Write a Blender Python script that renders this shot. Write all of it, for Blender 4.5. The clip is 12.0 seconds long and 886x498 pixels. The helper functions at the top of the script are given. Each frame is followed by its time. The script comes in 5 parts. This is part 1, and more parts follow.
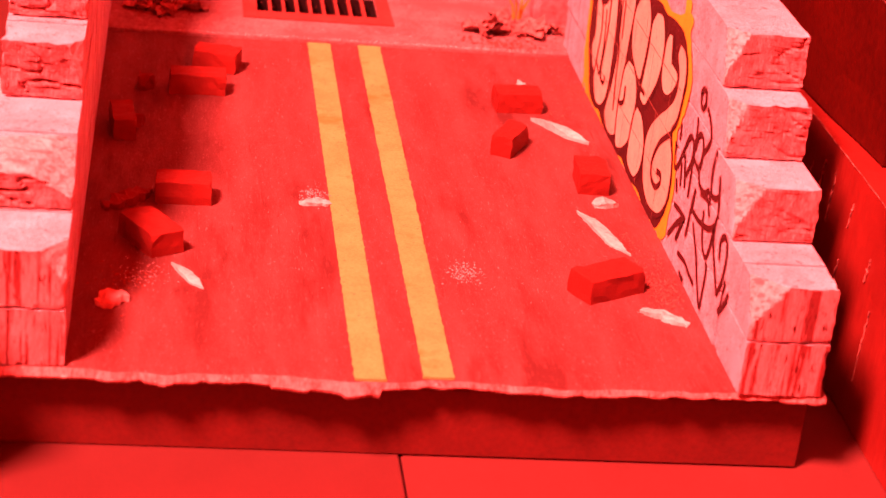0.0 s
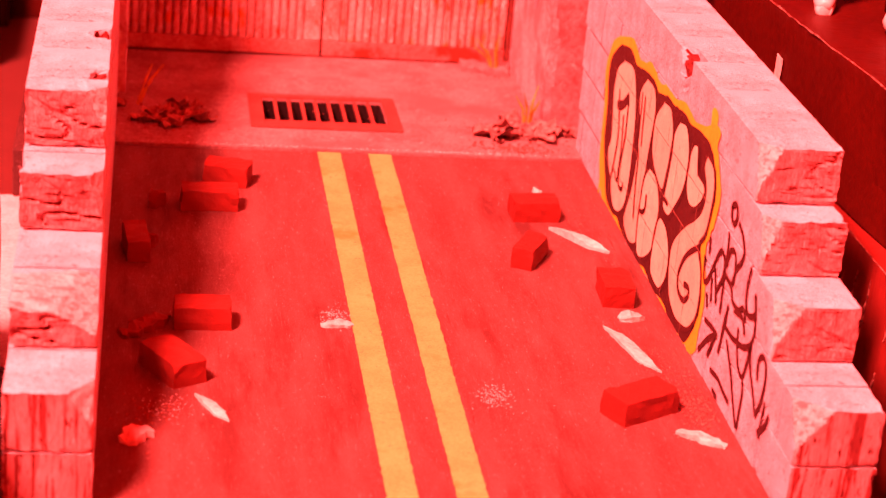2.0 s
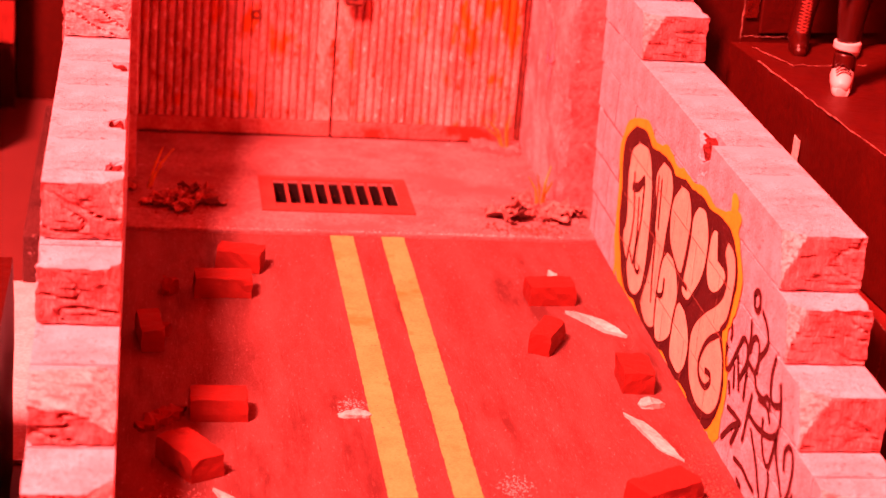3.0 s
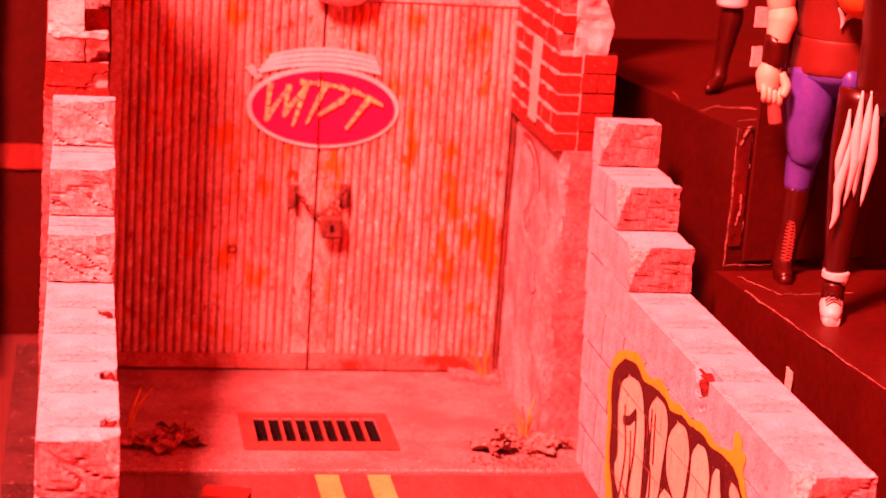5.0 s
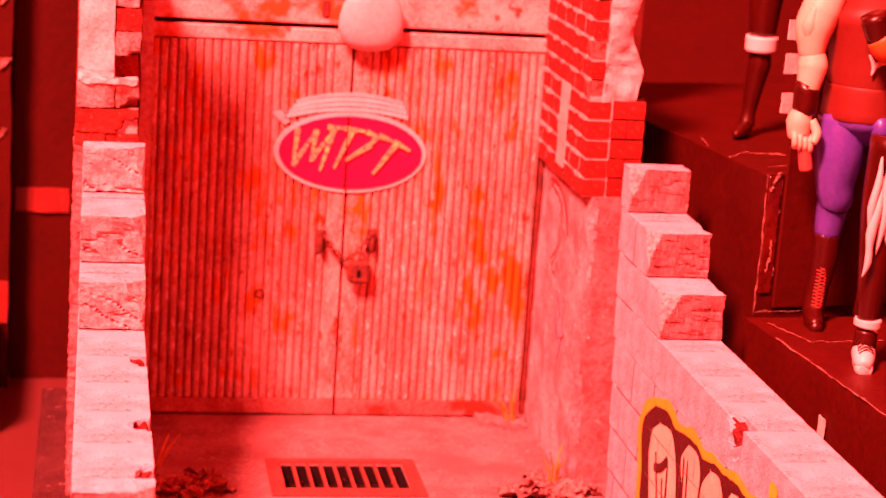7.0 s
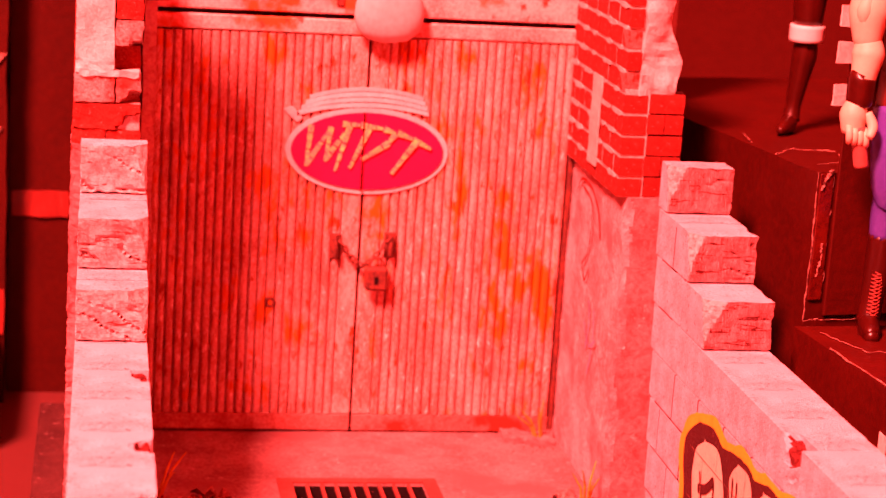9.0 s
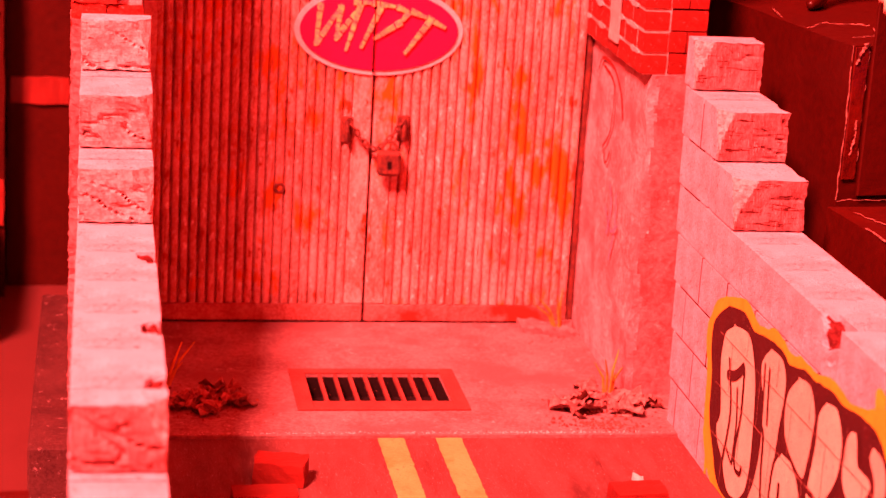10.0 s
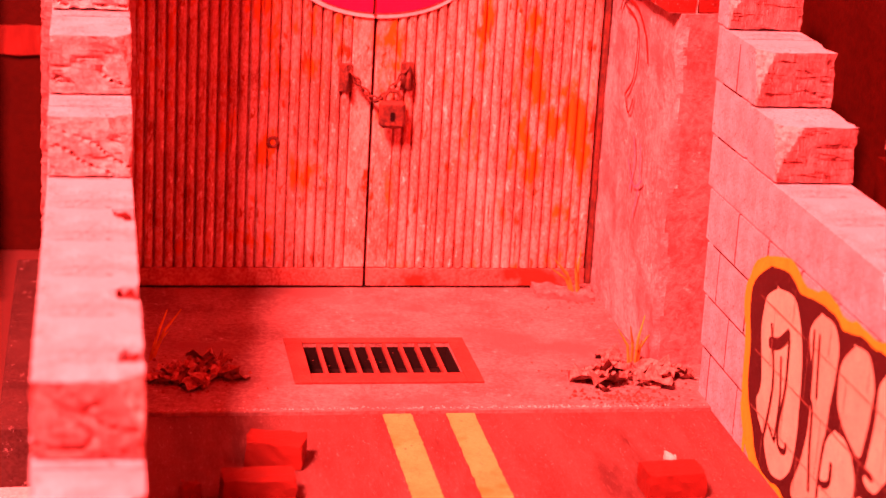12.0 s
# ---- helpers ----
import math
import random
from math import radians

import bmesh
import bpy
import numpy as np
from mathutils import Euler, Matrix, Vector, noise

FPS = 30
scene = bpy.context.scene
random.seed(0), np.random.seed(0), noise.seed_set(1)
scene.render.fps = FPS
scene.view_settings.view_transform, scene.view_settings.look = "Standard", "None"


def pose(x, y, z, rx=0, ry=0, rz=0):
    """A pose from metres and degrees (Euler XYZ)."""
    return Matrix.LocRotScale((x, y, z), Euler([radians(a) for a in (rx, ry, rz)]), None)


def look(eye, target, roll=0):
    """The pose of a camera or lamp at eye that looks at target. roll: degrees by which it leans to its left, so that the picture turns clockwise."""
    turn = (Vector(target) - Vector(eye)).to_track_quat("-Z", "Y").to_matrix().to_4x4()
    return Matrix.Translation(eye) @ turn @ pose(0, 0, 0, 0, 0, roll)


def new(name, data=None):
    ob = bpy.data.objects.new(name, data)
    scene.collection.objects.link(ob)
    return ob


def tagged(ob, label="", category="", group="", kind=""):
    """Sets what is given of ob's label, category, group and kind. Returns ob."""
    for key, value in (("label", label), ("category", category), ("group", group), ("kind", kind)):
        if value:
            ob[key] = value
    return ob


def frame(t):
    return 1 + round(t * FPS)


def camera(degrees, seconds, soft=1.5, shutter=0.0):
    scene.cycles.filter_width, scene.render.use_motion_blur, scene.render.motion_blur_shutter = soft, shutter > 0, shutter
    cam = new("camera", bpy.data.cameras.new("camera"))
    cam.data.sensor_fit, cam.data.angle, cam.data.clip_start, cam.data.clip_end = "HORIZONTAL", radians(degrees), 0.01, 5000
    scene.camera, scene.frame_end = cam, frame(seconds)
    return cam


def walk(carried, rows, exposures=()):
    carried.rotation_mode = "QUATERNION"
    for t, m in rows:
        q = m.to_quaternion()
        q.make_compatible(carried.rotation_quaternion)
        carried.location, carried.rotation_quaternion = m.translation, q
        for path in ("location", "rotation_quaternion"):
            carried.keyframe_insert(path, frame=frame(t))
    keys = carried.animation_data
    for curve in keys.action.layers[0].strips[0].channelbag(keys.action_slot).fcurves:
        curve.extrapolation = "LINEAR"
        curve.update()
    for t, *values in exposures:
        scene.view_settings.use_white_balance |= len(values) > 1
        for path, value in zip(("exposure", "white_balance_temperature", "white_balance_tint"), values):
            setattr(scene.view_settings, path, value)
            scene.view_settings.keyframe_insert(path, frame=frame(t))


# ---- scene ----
# A 1:11 model alley on a display shelf. Plan units: one unit is 0.085 m.
from mathutils import geometry

U = 0.085

cam = camera(25.0, 12.0, soft=1.5)
cam.data.dof.use_dof = True
cam.data.dof.focus_distance = 7.6 * U
cam.data.dof.aperture_fstop = 20.0
PATH = [
    (0, (-0.8223, -5.8273, 2.9704), (-0.5395, -4.0233, 2.1546), 6.37),
    (0.5, (-0.8436, -5.7876, 2.9978), (-0.5600, -3.9777, 2.1954), 6.01),
    (1, (-0.8807, -5.7497, 3.0398), (-0.5922, -3.9310, 2.2594), 5.69),
    (1.5, (-0.9142, -5.6751, 3.0469), (-0.6200, -3.8533, 2.2757), 5.51),
    (2, (-0.9819, -5.5862, 3.0692), (-0.6786, -3.7580, 2.3170), 5.35),
    (2.5, (-1.0240, -5.5222, 3.0897), (-0.7218, -3.6860, 2.3568), 5.33),
    (3, (-1.0506, -5.4722, 3.1203), (-0.7457, -3.6213, 2.4268), 4.87),
    (3.5, (-1.0784, -5.4207, 3.1731), (-0.7520, -3.5530, 2.5366), 4.86),
    (3.7, (-1.0939, -5.3992, 3.1981), (-0.7630, -3.5252, 2.5829), 4.84),
    (5.3, (-1.2625, -5.2984, 3.2259), (-0.9002, -3.3941, 2.7333), 3.94),
    (5.5, (-1.2704, -5.3002, 3.2303), (-0.9117, -3.3956, 2.7365), 3.86),
    (6, (-1.2933, -5.2825, 3.2782), (-0.9389, -3.3742, 2.7957), 3.99),
    (6.5, (-1.3294, -5.2693, 3.2747), (-0.9741, -3.3584, 2.8035), 3.97),
    (7, (-1.3215, -5.2649, 3.2658), (-0.9724, -3.3515, 2.7998), 3.95),
    (9, (-1.2867, -4.6605, 3.0995), (-0.9447, -2.7440, 2.6413), 3.74),
    (9.5, (-1.2990, -4.6506, 3.0329), (-0.9558, -2.7455, 2.5303), 3.84),
    (10, (-1.2899, -4.3613, 2.9034), (-0.9479, -2.4678, 2.3579), 3.52),
    (10.5, (-1.2299, -3.7662, 2.6992), (-0.8895, -1.8804, 2.1266), 3.47),
    (11, (-1.2249, -3.6767, 2.6541), (-0.8873, -1.7923, 2.0753), 3.31),
    (11.5, (-1.2032, -3.6676, 2.6839), (-0.8679, -1.7825, 2.1061), 3.37),
    (12, (-1.2166, -3.6802, 2.6625), (-0.8705, -1.7963, 2.0870), 3.28),
]
walk(cam, [(t, look(U * Vector(eye), U * Vector(target), roll)) for t, eye, target, roll in PATH],
     exposures=[(0, 0.06), (1.5, 0.15), (2.0, 0.14), (2.5, 0.0), (3.5, -0.05), (6.5, 0.06), (9.5, 0.03), (10.5, -0.18), (12, -0.06)])

# ---- light: red stage lamp up front on one side, dim red hall all round ----
world = bpy.data.worlds.new("hall")
world.use_nodes = True
scene.world = world
hall = world.node_tree.nodes["Background"]
hall.inputs["Color"].default_value = (1.0, 0.008, 0.003, 1)
hall.inputs["Strength"].default_value = 3.0


def lamp(name, x, y, z, target, size, watts, colour):
    data = bpy.data.lights.new(name, "AREA")
    data.shape, data.size, data.energy, data.color = "DISK", size, watts, colour
    ob = new(name, data)
    ob.matrix_world = look(U * Vector((x, y, z)), U * Vector(target))
    return ob


lamp("stage_lamp", -10.5, -9.3, 20.7, (0, 2.3, 0.5), 0.42, 520.0, (1.0, 0.108, 0.098))


# ---- materials ----
def material(name, base, dark=None, rough=0.85, grain=900.0, patch=60.0, amount=0.5, bump=0.3, metal=0.0, spec=0.4,
             stain=None, spots=None, stain_scale=25.0, stain_at=0.62, stretch=(1, 1, 1), dirt=None, dirt_at=0.62, turn=(0, 0, 0), streak=None, streak2=None, vary=0.12):
    """A worn surface: grain and patches of a darker tone, stains and streaks (stretch, scale, at, colour), fine relief."""
    m = bpy.data.materials.new(name)
    m.use_nodes = True
    nt = m.node_tree
    bsdf = nt.nodes["Principled BSDF"]
    coord = nt.nodes.new("ShaderNodeTexCoord")
    mapping = nt.nodes.new("ShaderNodeMapping")
    mapping.inputs["Scale"].default_value = stretch
    mapping.inputs["Rotation"].default_value = turn
    nt.links.new(coord.outputs["Object"], mapping.inputs["Vector"])

    def noise_tex(scale, detail=6.0, roughness=0.6):
        n = nt.nodes.new("ShaderNodeTexNoise")
        n.inputs["Scale"].default_value, n.inputs["Detail"].default_value, n.inputs["Roughness"].default_value = scale, detail, roughness
        nt.links.new(mapping.outputs["Vector"], n.inputs["Vector"])
        return n.outputs["Fac"]

    def ramp(fac, a, b):
        r = nt.nodes.new("ShaderNodeMapRange")
        r.inputs["From Min"].default_value, r.inputs["From Max"].default_value = a, b
        nt.links.new(fac, r.inputs["Value"])
        return r.outputs["Result"]

    def mix(fac, a, b):
        x = nt.nodes.new("ShaderNodeMix")
        x.data_type = "RGBA"
        nt.links.new(fac, x.inputs["Factor"])
        for key, value in (("A", a), ("B", b)):
            socket = [s for s in x.inputs if s.name == key and s.type == "RGBA"][0]
            if isinstance(value, tuple):
                socket.default_value = (*value, 1)
            else:
                nt.links.new(value, socket)
        return [s for s in x.outputs if s.type == "RGBA"][0]

    dark = dark or tuple(c * 0.6 for c in base)
    fine, broad = noise_tex(grain, 4.0, 0.7), noise_tex(patch, 8.0, 0.65)
    both = nt.nodes.new("ShaderNodeMath")
    both.operation = "ADD"
    nt.links.new(fine, both.inputs[0])
    nt.links.new(broad, both.inputs[1])
    colour = mix(ramp(both.outputs[0], 1.0 - 0.17 / max(amount, 0.05), 1.0 + 0.17 / max(amount, 0.05)), dark, base)
    if dirt:
        colour = mix(ramp(noise_tex(grain * 0.35, 8.0, 0.75), dirt_at - 0.065, dirt_at + 0.01), colour, dirt)
    if stain:
        colour = mix(ramp(noise_tex(stain_scale, 7.0, 0.62), stain_at - 0.025, stain_at + 0.06), colour, stain)
    if spots:
        colour = mix(ramp(noise_tex(stain_scale * 2.3, 9.0, 0.7), 0.585, 0.64), colour, spots)
    for lines in (streak, streak2):
        if lines:
            along = nt.nodes.new("ShaderNodeMapping")
            along.inputs["Scale"].default_value, along.inputs["Rotation"].default_value = lines[0], turn
            nt.links.new(coord.outputs["Object"], along.inputs["Vector"])
            wisps = noise_tex(lines[1], 5.0, 0.6)
            nt.links.new(along.outputs["Vector"], wisps.node.inputs["Vector"])
            colour = mix(ramp(wisps, lines[2], lines[2] + 0.07), colour, lines[3])
    info = nt.nodes.new("ShaderNodeObjectInfo")
    tone = nt.nodes.new("ShaderNodeHueSaturation")
    nt.links.new(colour, tone.inputs["Color"])
    value = nt.nodes.new("ShaderNodeMapRange")
    value.inputs["To Min"].default_value, value.inputs["To Max"].default_value = 1 - vary, 1 + vary
    nt.links.new(info.outputs["Random"], value.inputs["Value"])
    nt.links.new(value.outputs["Result"], tone.inputs["Value"])
    nt.links.new(tone.outputs["Color"], bsdf.inputs["Base Color"])
    bsdf.inputs["Roughness"].default_value, bsdf.inputs["Metallic"].default_value = rough, metal
    bsdf.inputs["Specular IOR Level"].default_value = spec
    if bump:
        b = nt.nodes.new("ShaderNodeBump")
        b.inputs["Strength"].default_value, b.inputs["Distance"].default_value = bump, 0.0006
        nt.links.new(both.outputs[0], b.inputs["Height"])
        nt.links.new(b.outputs["Normal"], bsdf.inputs["Normal"])
    return m


CONCRETE = material("painted_foam_block", (0.66, 0.60, 0.69), (0.42, 0.34, 0.39), 0.92, 1500, 85, 1.0, 1.0, dirt=(0.24, 0.11, 0.115), dirt_at=0.635, spec=0.2, vary=0.015, stain=(0.62, 0.50, 0.58), stain_scale=30, stain_at=0.565, streak=((1, 1, 0.3), 2400, 0.66, (0.34, 0.20, 0.21)))
# Raw torn and sawn foam; also darkened for weak light on near faces.
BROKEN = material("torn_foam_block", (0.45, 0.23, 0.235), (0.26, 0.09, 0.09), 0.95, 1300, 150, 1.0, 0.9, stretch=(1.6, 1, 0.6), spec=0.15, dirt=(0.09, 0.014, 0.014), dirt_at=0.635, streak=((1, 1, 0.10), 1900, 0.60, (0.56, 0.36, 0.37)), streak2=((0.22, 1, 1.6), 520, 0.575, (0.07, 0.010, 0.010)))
# Dark tone for torn notches; the shade of the dent is in the colour.
NOTCHSHADE = material("torn_chip_shade", (0.15, 0.034, 0.032), (0.06, 0.010, 0.010), 0.95, 1300, 200, 1.0, 0.9, spec=0.1)
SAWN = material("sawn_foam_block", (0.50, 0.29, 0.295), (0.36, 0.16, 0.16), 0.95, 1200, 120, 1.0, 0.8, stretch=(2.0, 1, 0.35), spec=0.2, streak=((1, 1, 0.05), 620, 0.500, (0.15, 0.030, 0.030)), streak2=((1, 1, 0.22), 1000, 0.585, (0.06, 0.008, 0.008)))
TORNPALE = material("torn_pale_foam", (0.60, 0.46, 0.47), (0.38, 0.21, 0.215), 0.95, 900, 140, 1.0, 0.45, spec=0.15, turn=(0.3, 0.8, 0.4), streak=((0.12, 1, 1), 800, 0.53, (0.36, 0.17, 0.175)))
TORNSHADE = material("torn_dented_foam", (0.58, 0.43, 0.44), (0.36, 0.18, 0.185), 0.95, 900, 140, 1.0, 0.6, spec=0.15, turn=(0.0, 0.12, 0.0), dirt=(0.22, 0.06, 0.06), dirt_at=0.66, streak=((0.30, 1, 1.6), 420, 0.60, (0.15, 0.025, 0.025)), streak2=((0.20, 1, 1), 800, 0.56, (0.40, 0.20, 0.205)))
ROAD = material("asphalt", (0.150, 0.062, 0.058), (0.082, 0.024, 0.022), 0.80, 1500, 38, 1.0, 0.6, stretch=(2.6, 0.5, 1), dirt=(0.27, 0.17, 0.165), dirt_at=0.645, spec=0.3, stain=(0.066, 0.018, 0.016), stain_scale=16, stain_at=0.57, streak=((1, 0.05, 1), 2600, 0.60, (0.165, 0.078, 0.074)), streak2=((1, 0.05, 1), 900, 0.64, (0.060, 0.014, 0.012)))
LINE = material("yellow_road_paint", (0.62, 0.40, 0.125), (0.52, 0.29, 0.08), 0.85, 1500, 60, 1.0, 0.5, dirt=(0.26, 0.12, 0.05), dirt_at=0.665, spec=0.2, stain=(0.44, 0.24, 0.05), stain_scale=40, stain_at=0.60)
SLAB = material("pale_concrete", (0.30, 0.19, 0.19), (0.17, 0.092, 0.092), 0.92, 700, 45, 1.0, 0.9, spec=0.2, stain=(0.20, 0.10, 0.10), stain_scale=18, stain_at=0.56, dirt=(0.42, 0.31, 0.31), dirt_at=0.66)
EDGE = material("torn_board_edge", (0.46, 0.23, 0.22), (0.20, 0.06, 0.055), 0.95, 500, 90, 0.9, 0.8, stretch=(2, 1, 1), spec=0.2, streak=((1, 1, 0.15), 800, 0.62, (0.60, 0.42, 0.40)))
FASCIA = material("dark_base_board", (0.090, 0.007, 0.004), None, 0.8, 600, 40, 0.6, 0.2, spec=0.3)
SIDEBOARD = material("scuffed_dark_board", (0.050, 0.016, 0.015), (0.022, 0.004, 0.004), 0.8, 900, 50, 1.0, 0.5, spec=0.3, dirt=(0.20, 0.12, 0.12), dirt_at=0.665)
SHELF = material("laminate_shelf", (0.105, 0.032, 0.029), (0.075, 0.021, 0.019), 0.42, 1200, 14, 0.5, 0.05, spec=0.5)
BRICK = material("red_brick", (0.25, 0.020, 0.013), (0.15, 0.009, 0.006), 0.9, 16, 2.2, 0.9, 0.5, dirt=(0.44, 0.20, 0.19), dirt_at=0.67, spec=0.2, stain=(0.15, 0.014, 0.010), stain_scale=1.6, stain_at=0.56)
LOOSE = material("loose_red_brick", (0.18, 0.011, 0.005), (0.12, 0.007, 0.003), 0.8, 1400, 60, 0.5, 0.5, spec=0.35)
JOINT = material("dark_joint", (0.030, 0.004, 0.004), None, 0.95, 900, 90, 0.8, 0.4, spec=0.1)
MORTAR = material("pale_mortar", (0.62, 0.48, 0.47), (0.40, 0.24, 0.235), 0.95, 1200, 150, 0.9, 0.6, spec=0.2)
PLASTER = material("pink_grey_plaster", (0.50, 0.36, 0.38), (0.29, 0.16, 0.17), 0.93, 420, 40, 1.0, 1.0, spec=0.2, stain=(0.34, 0.15, 0.16), stain_scale=22, stain_at=0.55, dirt=(0.60, 0.50, 0.50), dirt_at=0.66)
STUCCO = material("rough_red_stucco", (0.40, 0.185, 0.19), (0.24, 0.075, 0.078), 0.95, 380, 60, 1.0, 1.0, spec=0.15, dirt=(0.50, 0.30, 0.30), dirt_at=0.66)
WHITE = material("white_plaster", (0.66, 0.60, 0.60), (0.44, 0.36, 0.36), 0.93, 800, 90, 0.8, 0.7, spec=0.2)
DOOR = material("rusty_corrugated_steel", (0.60, 0.36, 0.335), (0.32, 0.105, 0.085), 0.55, 1000, 60, 1.0, 0.4, stain=(0.50, 0.105, 0.0), stain_scale=68, stain_at=0.56, dirt=(0.76, 0.62, 0.60), dirt_at=0.645, stretch=(1.4, 1, 0.6), spec=0.45, spots=(0.26, 0.036, 0.004), streak=((1, 1, 0.06), 900, 0.60, (0.20, 0.036, 0.018)))
RAIL = material("rusty_steel_rail", (0.70, 0.50, 0.47), (0.42, 0.18, 0.17), 0.6, 1000, 60, 1.0, 0.4, stain=(0.40, 0.08, 0.012), stain_scale=38, stain_at=0.57, dirt=(0.70, 0.54, 0.52), dirt_at=0.68, spec=0.45, spots=(0.24, 0.045, 0.02))
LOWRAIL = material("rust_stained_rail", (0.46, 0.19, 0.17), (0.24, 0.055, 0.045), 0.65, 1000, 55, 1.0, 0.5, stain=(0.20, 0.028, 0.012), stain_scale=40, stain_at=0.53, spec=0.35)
RUST = material("dark_rusted_iron", (0.16, 0.035, 0.02), (0.05, 0.012, 0.01), 0.7, 900, 200, 0.9, 0.5, spec=0.4)
PLATE = material("rust_red_iron_plate", (0.24, 0.06, 0.045), (0.15, 0.03, 0.025), 0.8, 1000, 90, 0.8, 0.4, spec=0.3)
# Black for holes and gaps: their shade is put into the colour.
GAPSHADE = material("gap_shade_black", (0.012, 0.006, 0.006), None, 0.95, 600, 90, 0.5, 0.2, spec=0.1)
SIGNRED = material("crimson_sign_paint", (0.46, 0.004, 0.095), (0.40, 0.003, 0.07), 0.5, 700, 60, 0.5, 0.1)
SIGNWHITE = material("white_sign_paint", (0.72, 0.60, 0.62), (0.56, 0.40, 0.44), 0.6, 700, 80, 0.7, 0.1)
SIGNYELLOW = material("yellow_sign_paint", (0.74, 0.60, 0.20), (0.62, 0.20, 0.20), 0.6, 900, 420, 1.2, 0.1)
LAMPSHADE = material("pale_lamp_glass", (0.66, 0.48, 0.48), (0.50, 0.34, 0.34), 0.45, 500, 60, 0.6, 0.1)
SPRAYYELLOW = material("yellow_spray_paint", (0.76, 0.56, 0.04), (0.68, 0.42, 0.03), 0.85, 900, 120, 0.8, 0.2, spec=0.2)
SPRAYDARK = material("maroon_spray_paint", (0.045, 0.006, 0.008), (0.03, 0.004, 0.005), 0.8, 1500, 120, 0.7, 0.6, spec=0.25, dirt=(0.22, 0.085, 0.08), dirt_at=0.675)
SPRAYCREAM = material("cream_spray_paint", (0.76, 0.64, 0.47), (0.66, 0.49, 0.37), 0.88, 1500, 110, 0.9, 0.7, spec=0.2, dirt=(0.56, 0.34, 0.27), dirt_at=0.65)
CRACK = material("cracked_paint", (0.36, 0.17, 0.135), (0.20, 0.075, 0.060), 0.95, 1500, 120, 1.0, 0.4, spec=0.1)
BLACKBOX = material("black_plastic_wrap", (0.044, 0.0028, 0.001), (0.030, 0.0018, 0.0008), 0.5, 300, 25, 0.8, 0.5, spec=0.16)
# Pale tone of worn edges, and of glints modelled as lines and patches.
SCUFFGLINT = material("scuff_and_glint_white", (0.42, 0.20, 0.17), (0.05, 0.015, 0.012), 0.6, 500, 300, 1.0, 0.5)
DARKWALL = material("dark_red_backcloth", (0.058, 0.005, 0.003), (0.040, 0.003, 0.002), 0.95, 300, 12, 0.6, 0.2, spec=0.1)
LEAF = material("dry_brown_leaf", (0.42, 0.20, 0.18), (0.14, 0.045, 0.04), 0.85, 700, 200, 0.9, 0.4)
STRAW = material("dry_straw", (0.60, 0.34, 0.04), (0.42, 0.20, 0.03), 0.8, 700, 200, 0.8, 0.2)
CHIP = material("pale_plaster_chip", (0.66, 0.56, 0.52), (0.46, 0.34, 0.32), 0.9, 700, 150, 0.8, 0.5, spec=0.2)
GRIT = material("brick_grit", (0.30, 0.10, 0.08), (0.13, 0.03, 0.025), 0.95, 700, 200, 0.9, 0.4, spec=0.2)
SKIN = material("painted_skin_plastic", (0.74, 0.50, 0.36), (0.66, 0.40, 0.28), 0.5, 500, 60, 0.5, 0.05)
PURPLE = material("purple_plastic", (0.075, 0.050, 0.38), (0.05, 0.030, 0.27), 0.34, 500, 60, 0.6, 0.05)
BLACKPLASTIC = material("black_plastic", (0.032, 0.0026, 0.0014), None, 0.30, 500, 60, 0.5, 0.05, spec=0.35)
REDVEST = material("red_plastic_vest", (0.10, 0.012, 0.007), (0.08, 0.009, 0.005), 0.5, 500, 60, 0.5, 0.05)
WHITEPLASTIC = material("white_plastic", (0.68, 0.60, 0.58), (0.58, 0.48, 0.47), 0.45, 500, 60, 0.5, 0.05)
ORANGE = material("orange_plastic", (0.62, 0.12, 0.015), (0.55, 0.09, 0.01), 0.5, 500, 60, 0.5, 0.05)


# ---- building helpers: meshes are written in plan units ----
def thing(name, x, y, z, label, category, group="", kind="", rz=0.0):
    ob = new(name)
    ob.empty_display_size = 0.01
    ob.matrix_basis = pose(x * U, y * U, z * U, 0, 0, rz)
    return tagged(ob, label, category, group, kind)


def part(name, bm, mat, parent=None, label="", smooth=False):
    me = bpy.data.meshes.new(name)
    bmesh.ops.scale(bm, vec=(U, U, U), verts=bm.verts)
    if smooth:
        for f in bm.faces:
            f.smooth = True
    bm.to_mesh(me)
    bm.free()
    for m in (mat if isinstance(mat, (list, tuple)) else [mat]):
        me.materials.append(m)
    ob = new(name, me)
    ob.parent = parent
    return tagged(ob, label)


def solid(name, bm, mat, x, y, z, label, category, group="", kind="", rz=0.0, smooth=False):
    """A thing that is one mesh, with its origin at its base."""
    ob = part(name, bm, mat, None, "", smooth)
    ob.matrix_basis = pose(x * U, y * U, z * U, 0, 0, rz)
    return tagged(ob, label, category, group, kind)


def box(bm, x0, x1, y0, y1, z0, z1, bevel=0.0, cuts=0):
    r = bmesh.ops.create_cube(bm, size=1.0)
    verts = r["verts"]
    for v in verts:
        v.co = Vector((x0 + (v.co.x + 0.5) * (x1 - x0), y0 + (v.co.y + 0.5) * (y1 - y0), z0 + (v.co.z + 0.5) * (z1 - z0)))
    edges = list({e for v in verts for e in v.link_edges})
    if bevel:
        r = bmesh.ops.bevel(bm, geom=edges, offset=bevel, segments=1, affect="EDGES", profile=0.5)
        verts = list({v for f in r["faces"] for v in f.verts})
    return verts


def boxes(*rows, bevel=0.0):
    bm = bmesh.new()
    for row in rows:
        box(bm, *row, bevel=bevel)
    return bm


